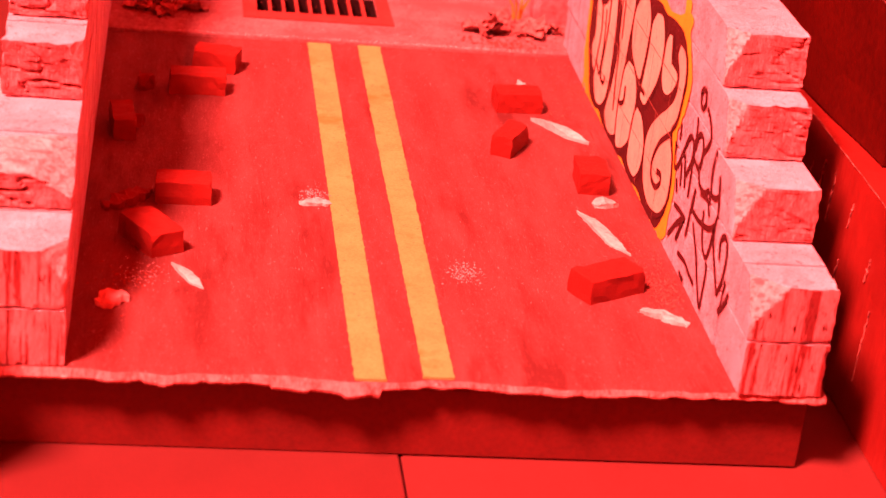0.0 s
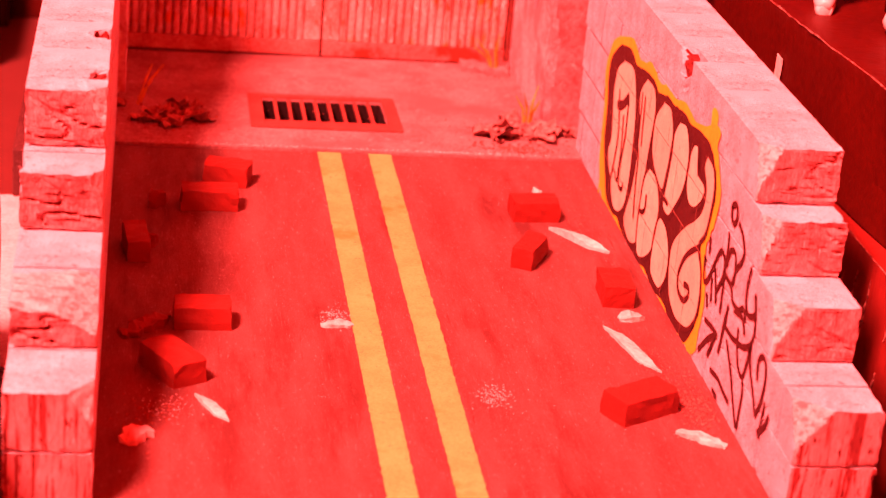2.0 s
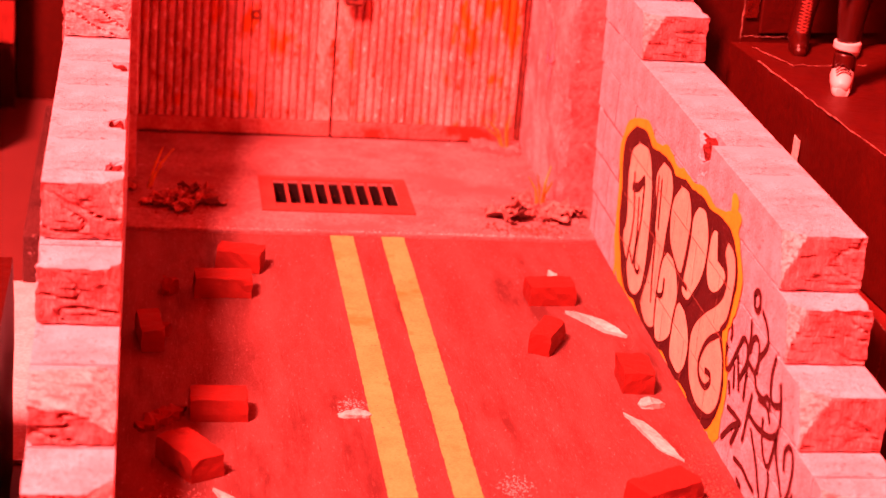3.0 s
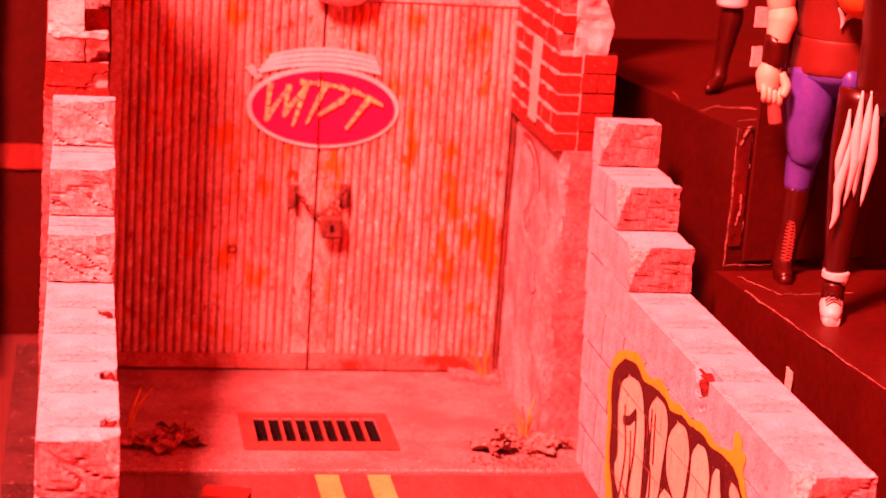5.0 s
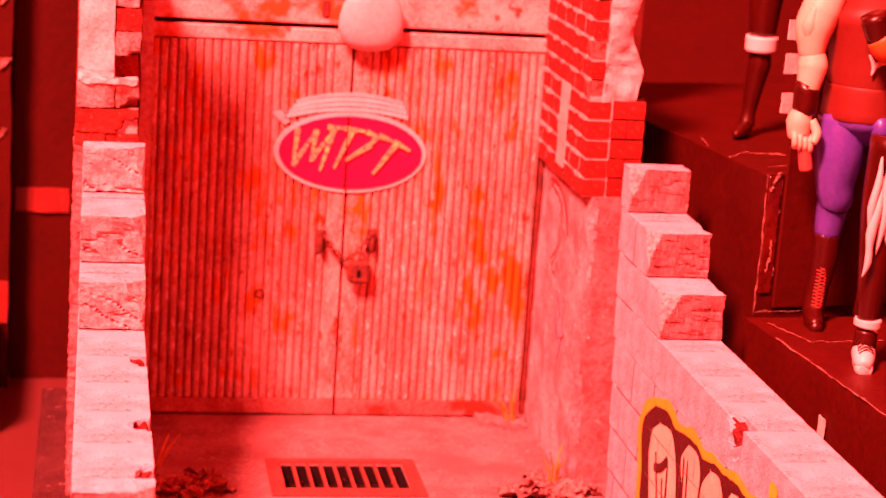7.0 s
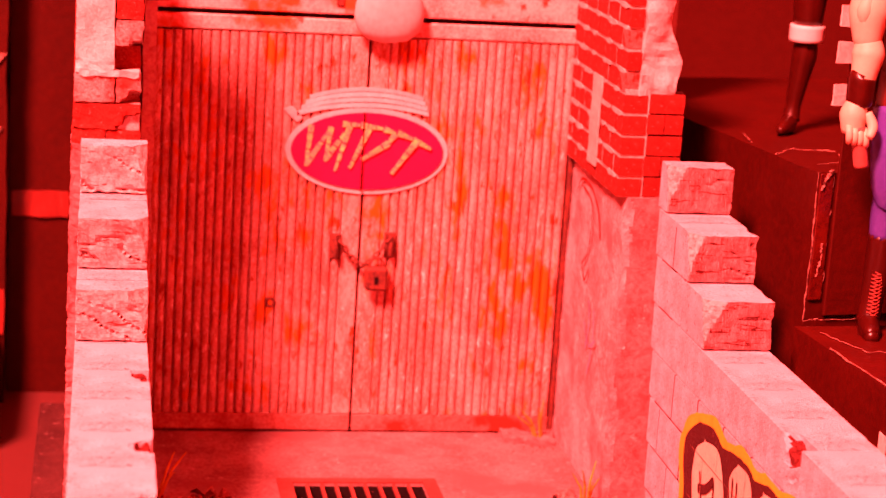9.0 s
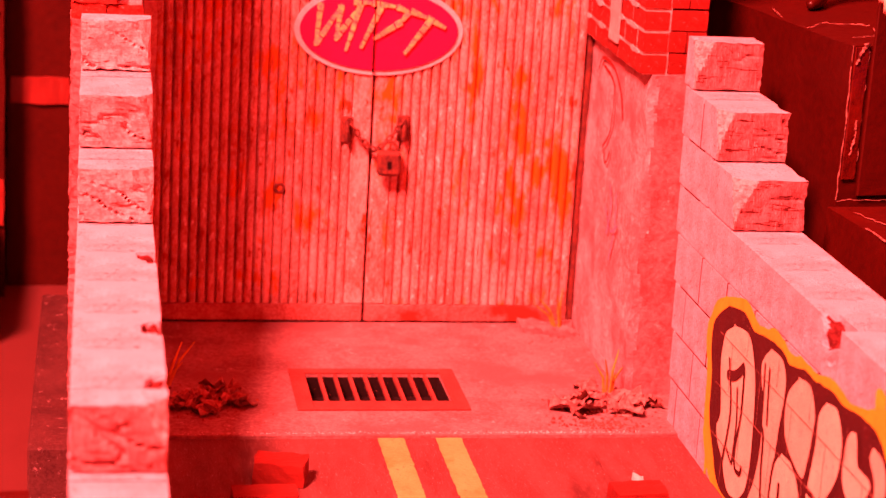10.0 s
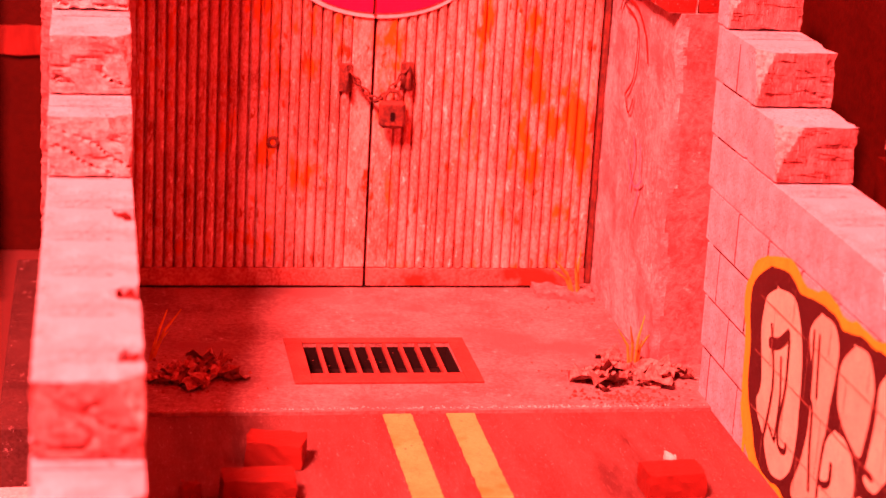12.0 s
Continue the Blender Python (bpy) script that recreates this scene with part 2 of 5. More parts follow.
def tube(bm, points, radii, sides=8, cap=True):
    """A tapering tube through points."""
    points = [Vector(p) for p in points]
    if not isinstance(radii, (list, tuple)):
        radii = [radii] * len(points)
    rings = []
    for i, p in enumerate(points):
        way = (points[min(i + 1, len(points) - 1)] - points[max(i - 1, 0)]).normalized()
        if rings:
            side = (side - way * side.dot(way)).normalized()
        else:
            side = way.cross(Vector((0, 0, 1)) if abs(way.z) < 0.9 else Vector((0, 1, 0))).normalized()
        up = side.cross(way)
        rings.append([bm.verts.new(p + radii[i] * (math.cos(a) * side + math.sin(a) * up)) for a in [2 * math.pi * k / sides for k in range(sides)]])
    for a, b in zip(rings, rings[1:]):
        for k in range(sides):
            bm.faces.new((a[k], a[(k + 1) % sides], b[(k + 1) % sides], b[k]))
    if cap:
        bm.faces.new(rings[0][::-1])
        bm.faces.new(rings[-1])
    return bm


def rough(bm, verts, amount, scale, seed=0.0):
    for v in verts:
        n = noise.noise_vector(v.co * scale + Vector((seed, seed * 0.7, -seed)))
        v.co += amount * n


def grid_box(x0, x1, y0, y1, z0, z1, step):
    """A box whose faces are cut into cells of about step."""
    bm = bmesh.new()
    n = [max(1, round((b - a) / step)) for a, b in ((x0, x1), (y0, y1), (z0, z1))]
    lo, hi = Vector((x0, y0, z0)), Vector((x1, y1, z1))
    made = {}

    def vert(i, j, k):
        key = (i, j, k)
        if key not in made:
            made[key] = bm.verts.new([lo[a] + (hi[a] - lo[a]) * key[a] / n[a] for a in range(3)])
        return made[key]

    for axis in range(3):
        a, b = (axis + 1) % 3, (axis + 2) % 3
        for end in (0, n[axis]):
            for i in range(n[a]):
                for j in range(n[b]):
                    corner = []
                    for di, dj in ((0, 0), (1, 0), (1, 1), (0, 1)):
                        idx = [0, 0, 0]
                        idx[axis], idx[a], idx[b] = end, i + di, j + dj
                        corner.append(vert(*idx))
                    bm.faces.new(corner if end else corner[::-1])
    return bm


def chip(bm, planes):
    """Knock pieces off: whatever lies beyond a plane is pressed back on to it."""
    for p, n in planes:
        p, n = Vector(p), Vector(n).normalized()
        for v in bm.verts:
            s = (v.co - p).dot(n)
            if s > 0:
                v.co -= n * s


def broken_block(x0, x1, y0, y1, z0, z1, inner, seed, style, cut=0.28):
    """A block whose near end (low y) is torn; inner is the sign of x towards the alley.

    The end is a flat, scratched face (sawn at the foot of the wall) whose upper corner towards the alley has come off.
    """
    rng = random.Random(seed)
    bm = grid_box(x0, x1, y0, min(y1, y0 + 0.30), z0, z1, 0.0105)
    xi, xo, h = (x0, x1, z1 - z0) if inner < 0 else (x1, x0, z1 - z0)
    w = xo - xi

    def slice_off(p, q, r):
        p, q, r = Vector(p), Vector(q), Vector(r)
        n = (q - p).cross(r - p).normalized()
        if n.dot(Vector((inner, -1, 1))) < 0:
            n = -n
        chip(bm, [(p, n)])

    if style != "sawn":
        back = 0.10 if style == "sloped" else 0.065
        low = rng.uniform(0.22, 0.38) if style == "sloped" else rng.uniform(0.10, 0.28)
        slice_off((xi + cut * w, y0, z1), (xi, y0, z0 + low * h), (xi, y0 + back, z1))
        slice_off((xi, y0 + 0.008, z0), (xi + 0.03 * w, y0, z0 + 0.3 * h), (xi, y0 + 0.03, z1))
    if style == "slumped":
        slice_off((xi, y0, z0 + 0.50 * h), (xo, y0, z0 + 0.66 * h), (xi, y0 + 0.16, z1))
        slice_off((xi, y0 + 0.02, z0 + 0.26 * h), (xi + 0.4 * w, y0, z0 + 0.52 * h), (xi, y0 + 0.20, z1))
    bm.normal_update()
    # Near faces get darker foam, tilted breaks paler: partly their lighting in colour.
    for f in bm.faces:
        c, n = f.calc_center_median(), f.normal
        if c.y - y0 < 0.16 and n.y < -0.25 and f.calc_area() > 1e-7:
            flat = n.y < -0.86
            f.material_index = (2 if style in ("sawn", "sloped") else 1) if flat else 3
    moves = []
    for v in bm.verts:
        depth = v.co.y - y0
        n = v.normal
        front = max(0.0, -n.y) * max(0.0, 1 - depth / 0.2)
        near = max(0.0, 1 - depth / 0.2)
        fx, fz = (v.co.x - xi) / w, (v.co.z - z0) / h
        calm = 0.45 if -0.86 < n.y < -0.25 else 0.3 if style == "sawn" or (style == "sloped" and n.y < -0.86) else 1.0
        scratch = noise.noise(Vector((v.co.x * 60 + seed, 0.7, v.co.z * 14)))
        crag = noise.noise(Vector((v.co.x * 26, v.co.y * 26 + seed, v.co.z * 34)))
        bowl = noise.noise(Vector((v.co.x * 7 + seed, 1.1, v.co.z * 8)))
        line = abs(noise.noise(Vector((v.co.x * 5 + 3 * seed, 0.3, v.co.z * 17 + 4 * v.co.x))))
        where = max(0.0, min(1.0, 2.6 * (fx - 0.45))) if inner < 0 else max(0.0, min(1.0, 2.2 * (0.9 - fz)))
        crack = (0.0 if calm == 0.3 else 0.016 if inner < 0 else 0.026) * where * max(0.0, 1 - line / 0.085)
        groove = noise.noise(Vector((v.co.x * 70 + v.co.z * 55, seed, v.co.y * 8))) if -0.86 < n.y < -0.25 else 0.0
        move = n * front * calm * (0.003 * scratch + 0.004 * crag + 0.009 * bowl + 0.0035 * groove) + Vector((0, 1, 0)) * front * crack * calm
        move += Vector((0, 0, -1)) * max(0.0, n.z) * near * 0.010 * abs(noise.noise(Vector((v.co.x * 14, v.co.y * 18, seed))))
        if fx > 0.93:
            move.x -= (1 if w > 0 else -1) * near * (0.040 if calm == 1.0 else 0.010) * max(0.0, noise.noise(Vector((seed, v.co.y * 9, v.co.z * 26))))
        if abs(n.y) < 0.98 and near > 0.5:
            move += 0.004 * near * noise.noise_vector(v.co * 42)
        moves.append(move)
    for v, move in zip(bm.verts, moves):
        v.co += move
    if y1 - y0 > 0.30:
        box(bm, x0 + 0.001, x1 - 0.001, y0 + 0.298, y1, z0 + 0.001, z1 - 0.001, bevel=0.006)
    return bm


def notched_block(sx, sy, sz, inner, y, r):
    """A block with a piece knocked out of its upper edge on the alley side."""
    bm = grid_box(-sx / 2, sx / 2, 0, sy, 0, sz, 0.016)
    p = Vector((inner * sx / 2, y, sz))
    dented = set()
    for v in bm.verts:
        d = (v.co - p).length * (1 + 0.5 * noise.noise(v.co * 22))
        if d < r:
            dented.add(v)
            v.co += Vector((-inner * 0.85, 0.25, -0.8)) * (r - d)
        v.co += 0.002 * noise.noise_vector(v.co * 30)
    for f in bm.faces:
        if all(v in dented for v in f.verts):
            f.material_index = 1
    return bm


def plain_block(sy, sx=0.255, sz=0.208):
    bm = bmesh.new()
    box(bm, -sx / 2, sx / 2, 0, sy, 0, sz, bevel=0.0)
    return bm


# ---- shelf, hall and backcloths ----
def shelf():
    ob = thing("floor", 0, 0, -0.31, "dark laminate display shelf under the model alley", "shelf", kind="structure")
    part("shelf_panel", boxes((-9, -0.012, -9, 12, -0.25, 0), bevel=0.006), SHELF, ob)
    part("shelf_panel", boxes((-0.004, 9, -9, 12, -0.25, -0.004), bevel=0.006), SHELF, ob)


shelf()


def backcloth(name, x0, x1, y0, y1, z0, z1):
    bm = grid_box(x0, x1, y0, y1, z0, z1, 0.5)
    rough(bm, bm.verts, 0.10, 0.8, x0)
    solid(name, bm, DARKWALL, 0, 0, 0, "dark red backcloth behind the display", "backcloth", kind="structure", smooth=True)


backcloth("wall_back", -9, 9, 9.0, 9.2, -0.31, 8)
backcloth("wall_left", -7.2, -7.0, -4, 8.8, -0.31, 8)
backcloth("wall_right", 7.0, 7.2, -4, 8.8, -0.31, 8)


# ---- base, road and rear slab ----
def ragged_edge(x, seed=0.0):
    return 0.03 * noise.noise(Vector((x * 3.1, seed, 0))) + 0.016 * noise.noise(Vector((x * 11.0, seed + 5, 0)))


FRONT = -0.278


def base():
    ob = thing("ground", 0, 0, -0.31, "dark wooden base board of the model", "base board", kind="structure")
    part("base_board", boxes((-1.35, 1.33, FRONT + 0.06, 2.985, 0, 0.25), bevel=0.006), FASCIA, ob)
    part("base_board", boxes((-1.36, 1.42, 2.992, 5.0, 0, 0.21), bevel=0.006), FASCIA, ob)
    part("base_board", boxes((-1.545, -1.364, 3.05, 5.05, 0, 0.25), bevel=0.008), SIDEBOARD, ob, "scuffed dark board")


base()


def road():
    ob = thing("road", 0, 0, 0, "worn asphalt road with a torn front edge", "road", kind="structure")
    bm = bmesh.new()
    xs = [-1.36 + 2.72 * i / 300 for i in range(301)]
    rows = []
    for x in xs:
        y0 = FRONT + ragged_edge(x)
        bulge = 0.25 + 0.4 * max(0.0, noise.noise(Vector((x * 2.3, 7.7, 0))) + 0.2) + 0.35 * abs(noise.cell(Vector((x * 9 + 0.3 * noise.noise(Vector((x * 20, 0, 0))), 3.0, 0))))
        if x > -0.1:
            bulge *= 0.35
        elif x > -0.85:
            bulge += 0.16 * abs(noise.cell(Vector((x * 9, 8.0, 0)))) + 0.12 * abs(noise.noise(Vector((x * 21, 4.0, 0))))
        low = 0.022 + 0.034 * bulge + 0.006 * noise.noise(Vector((x * 16, 2.2, 0)))
        out = 0.010 + 0.026 * bulge + 0.012 * noise.noise(Vector((x * 25, 1.3, 0)))
        rows.append([bm.verts.new(p) for p in ((x, 2.985, 0), (x, 1.6, 0.002 * noise.noise(Vector((x * 3, 1, 0)))), (x, 0.2, 0), (x, y0 + 0.03, 0),
                                               (x, y0, -0.006), (x, y0 - out * 0.8, -low * 0.75), (x, y0 - out * 0.6, -low), (x, FRONT + 0.12, -low - 0.012), (x, FRONT + 0.12, -0.055), (x, 2.985, -0.055))])
    n = len(rows[0])
    for a, b in zip(rows, rows[1:]):
        for k in range(n):
            f = bm.faces.new((a[k], a[(k + 1) % n], b[(k + 1) % n], b[k]))
            f.material_index = 1 if k in (4, 5, 6) else 0
    bm.faces.new(rows[0][::-1])
    bm.faces.new(rows[-1])
    bmesh.ops.recalc_face_normals(bm, faces=bm.faces)
    part("road_surface", bm, [ROAD, EDGE], ob)
    for xa, xb, xc, xd in ((-0.180, -0.075, -0.188, -0.088), (0.054, 0.158, 0.035, 0.134)):
        bm = bmesh.new()
        rows = []
        for i in range(361):
            y = 2.982 + (FRONT + ragged_edge(xc) + 0.008 - 2.982) * i / 360
            f = i / 360
            wob = [0.004 * noise.noise(Vector((y * 30, xa * 50 + s, 0))) + 0.003 * noise.noise(Vector((y * 95, xa * 50 + s, 4))) for s in (0, 9)]
            rows.append([bm.verts.new((xa + (xc - xa) * f + wob[0], y, 0.004)), bm.verts.new((xb + (xd - xb) * f + wob[1], y, 0.004)),
                         bm.verts.new((xb + (xd - xb) * f + wob[1], y, -0.01)), bm.verts.new((xa + (xc - xa) * f + wob[0], y, -0.01))])
        for a, b in zip(rows, rows[1:]):
            for k in range(4):
                bm.faces.new((a[k], b[k], b[(k + 1) % 4], a[(k + 1) % 4]))
        bm.faces.new(rows[0])
        bm.faces.new(rows[-1][::-1])
        bmesh.ops.recalc_face_normals(bm, faces=bm.faces)
        part("road_line", bm, LINE, ob, "yellow painted centre line")


road()

GX0, GX1, GY0, GY1 = -0.403, 0.183, 3.350, 3.705


def rear_slab():
    ob = thing("pavement", 0, 0, 0, "pale concrete slab in front of the metal doors", "pavement", kind="structure")
    bm = bmesh.new()
    box(bm, -1.36, GX0, 2.998, 4.95, -0.1, 0.012)
    box(bm, GX1, 1.42, 2.998, 4.95, -0.1, 0.012)
    box(bm, GX0, GX1, 2.998, GY0, -0.1, 0.012)
    box(bm, GX0, GX1, GY1, 4.95, -0.1, 0.012)
    part("slab", bm, SLAB, ob)
    # Shallow hole lined black; the lining stands in for shade of a deeper pit.
    part("pit", boxes((GX0 + 0.005, GX1 - 0.005, GY0 + 0.005, GY1 - 0.005, -0.0995, -0.09), (GX0 + 0.001, GX0 + 0.005, GY0 + 0.001, GY1 - 0.001, -0.0995, 0.0), (GX1 - 0.005, GX1 - 0.001, GY0 + 0.001, GY1 - 0.001, -0.0995, 0.0),
                      (GX0 + 0.005, GX1 - 0.005, GY0 + 0.001, GY0 + 0.005, -0.0995, 0.0), (GX0 + 0.005, GX1 - 0.005, GY1 - 0.005, GY1 - 0.001, -0.0995, 0.0)), GAPSHADE, ob)
    part("slab_lip", boxes((-1.09, 1.055, 2.986, 2.998, -0.02, 0.016), bevel=0.003), SLAB, ob)


rear_slab()


def drain_grate():
    ob = thing("drain_grate", -0.10, 3.53, 0.012, "rust-red iron drain grate set in the concrete slab", "drain grate")
    x0, x1, y0, y1 = GX0 + 0.10, GX1 + 0.10, GY0 - 3.53, GY1 - 3.53
    a, b, c, d = -0.472 + 0.10, 0.247 + 0.10, 3.260 - 3.53, 3.750 - 3.53
    part("frame_side", boxes((a, x0, c, d, 0, 0.012), bevel=0.003), PLATE, ob)
    part("frame_side", boxes((x1, b, c, d, 0, 0.012), bevel=0.003), PLATE, ob)
    part("frame_side", boxes((x0, x1, c, y0, 0, 0.012), bevel=0.003), PLATE, ob)
    part("frame_side", boxes((x0, x1, y1, d, 0, 0.012), bevel=0.003), PLATE, ob)
    n = 9
    for i in range(1, n):
        x = x0 + (x1 - x0) * i / n
        bm = boxes((-0.007, 0.007, y0 - 0.004, y1 + 0.004, -0.022, 0.002), bevel=0.002)
        for v in bm.verts:
            v.co.x += x + 0.004 * noise.noise(Vector((i * 3.3, v.co.y * 5, 0)))
        part("grate_bar", bm, PLATE, ob)


drain_grate()

# ---- block walls ----
COURSE, REAR, LONG = 0.199, 0.201, 0.335


def course_height(c):
    """Foot of a course; the three courses at the rear are a little taller."""
    return c * COURSE + max(0, c - 5) * (REAR - COURSE)


def block_wall(name, xa, xb, inner, fronts, rear_fronts, ends, label, phase, seed, styles, notches=()):
    """Courses from the ground up; each begins at its own torn front and runs back to the pillar."""
    ob = thing(name, 0, 0, 0, label, "block wall", kind="structure")
    bm = bmesh.new()
    box(bm, xa + 0.0015, xb - 0.0015, 0.9, ends[0] - 0.02, 0.01, 4 * COURSE - 0.010)
    box(bm, xa + 0.0015, xb - 0.0015, 3.02, ends[0] + 0.05, 0.98, course_height(7) - 0.03)
    part("wall_core", bm, JOINT, ob)
    part("wall_core", boxes((xa + 0.062, xb - 0.062, 0.9, ends[0] - 0.02, 4 * COURSE - 0.009, 5 * COURSE - 0.0125)), CONCRETE, ob)
    shared = {}
    for c, front in enumerate(list(fronts) + list(rear_fronts)):
        z0, end = course_height(c), ends[0] + (ends[1] - ends[0]) * c / 7
        joints = [y for y in [phase + (0.5 * LONG if c % 2 else 0) + LONG * k for k in range(-2, 14)] if front + 0.12 < y < end - 0.08]
        ys = [front] + joints + [end]
        tall = course_height(c + 1) - z0 - 0.009
        gap = 0.003 if c == 4 else 0.015
        for i, (a, b) in enumerate(zip(ys, ys[1:])):
            if i == 0:
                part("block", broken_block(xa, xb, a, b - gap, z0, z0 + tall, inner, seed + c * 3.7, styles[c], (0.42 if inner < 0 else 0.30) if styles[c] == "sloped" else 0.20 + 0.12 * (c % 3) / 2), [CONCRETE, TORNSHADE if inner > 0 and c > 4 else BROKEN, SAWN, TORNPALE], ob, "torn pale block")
            elif c == 4 and any(a < y < b for y in notches):
                y = [y for y in notches if a < y < b][0]
                piece = part("block", notched_block(xb - xa, b - a - gap, tall, inner, y - a, 0.100 if inner < 0 else 0.07), [CONCRETE, NOTCHSHADE], ob, "block with a chipped edge")
                piece.location = U * Vector(((xa + xb) / 2, a, z0))
            else:
                key = (round(b - a - gap, 3), round(tall, 3))
                if key not in shared:
                    piece = part("block", plain_block(b - a - gap, xb - xa, tall), CONCRETE, ob)
                    shared[key] = piece.data
                else:
                    piece = new("block", shared[key])
                    piece.parent = ob
                wob = 0.0025 * noise.noise(Vector((c * 5.1 + seed, a * 9, 0)))
                piece.location = U * Vector(((xa + xb) / 2 + wob, a, z0))
    return ob


block_wall("wall_right", 1.058, 1.334, -1, (-0.290, -0.292, 0.05, 0.29, 0.44), (2.57, 2.84, 3.22), (3.18, 3.37), "pale concrete block wall with a torn stepped end and spray paint", 0.06, 3.0,
           ("sawn", "sloped", "torn", "torn", "torn", "torn", "torn", "torn"), (1.47,))
block_wall("wall_near", -1.356, -1.092, 1, (-0.270, -0.272, 0.03, 0.49, 0.74), (2.56, 2.86, 3.30), (3.45, 3.45), "pale concrete block wall with a torn stepped end", 0.20, 11.0,
           ("sawn", "sloped", "slumped", "torn", "torn", "torn", "torn", "torn"), (0.90, 1.41, 2.16))


# ---- brick pillars beside the doors ----
def brick_piece(rng):
    bm = grid_box(-0.5, 0.5, -0.5, 0.5, -0.5, 0.5, 0.5)
    for v in bm.verts:
        v.co *= 0.97 + 0.05 * rng.random()
    return bm


DUSTY = material("dusty_broken_brick", (0.42, 0.20, 0.19), (0.25, 0.06, 0.05), 0.95, 14, 2.4, 1.0, 0.7, stain=(0.24, 0.022, 0.015), stain_scale=1.5, stain_at=0.52, dirt=(0.10, 0.010, 0.008), dirt_at=0.66, spec=0.15)
REDFRONT = material("worn_red_brick", (0.30, 0.034, 0.024), (0.17, 0.012, 0.009), 0.92, 1300, 70, 1.0, 0.6, spec=0.15, dirt=(0.42, 0.20, 0.19), dirt_at=0.66)
DUSTYFRONT = material("dust_caked_brick", (0.52, 0.33, 0.325), (0.30, 0.085, 0.075), 0.95, 1000, 110, 1.0, 0.8, spec=0.15, stain=(0.30, 0.045, 0.035), stain_scale=60, stain_at=0.55, dirt=(0.64, 0.54, 0.54), dirt_at=0.65)
BRICKS = []
for k in range(8):
    bm = brick_piece(random.Random(k))
    me = bpy.data.meshes.new("brick")
    bm.to_mesh(me)
    bm.free()
    me.materials.append(BRICK if k < 5 else DUSTY)
    BRICKS.append(me)


def brick(parent, x0, x1, y0, y1, z0, z1, rng, dusty=False):
    ob = new("brick", rng.choice(BRICKS[5:] if dusty else BRICKS[:5]))
    ob.parent = parent
    ob.location = U * Vector(((x0 + x1) / 2, (y0 + y1) / 2, (z0 + z1) / 2))
    ob.scale = U * Vector((x1 - x0, y1 - y0, z1 - z0))
    return ob


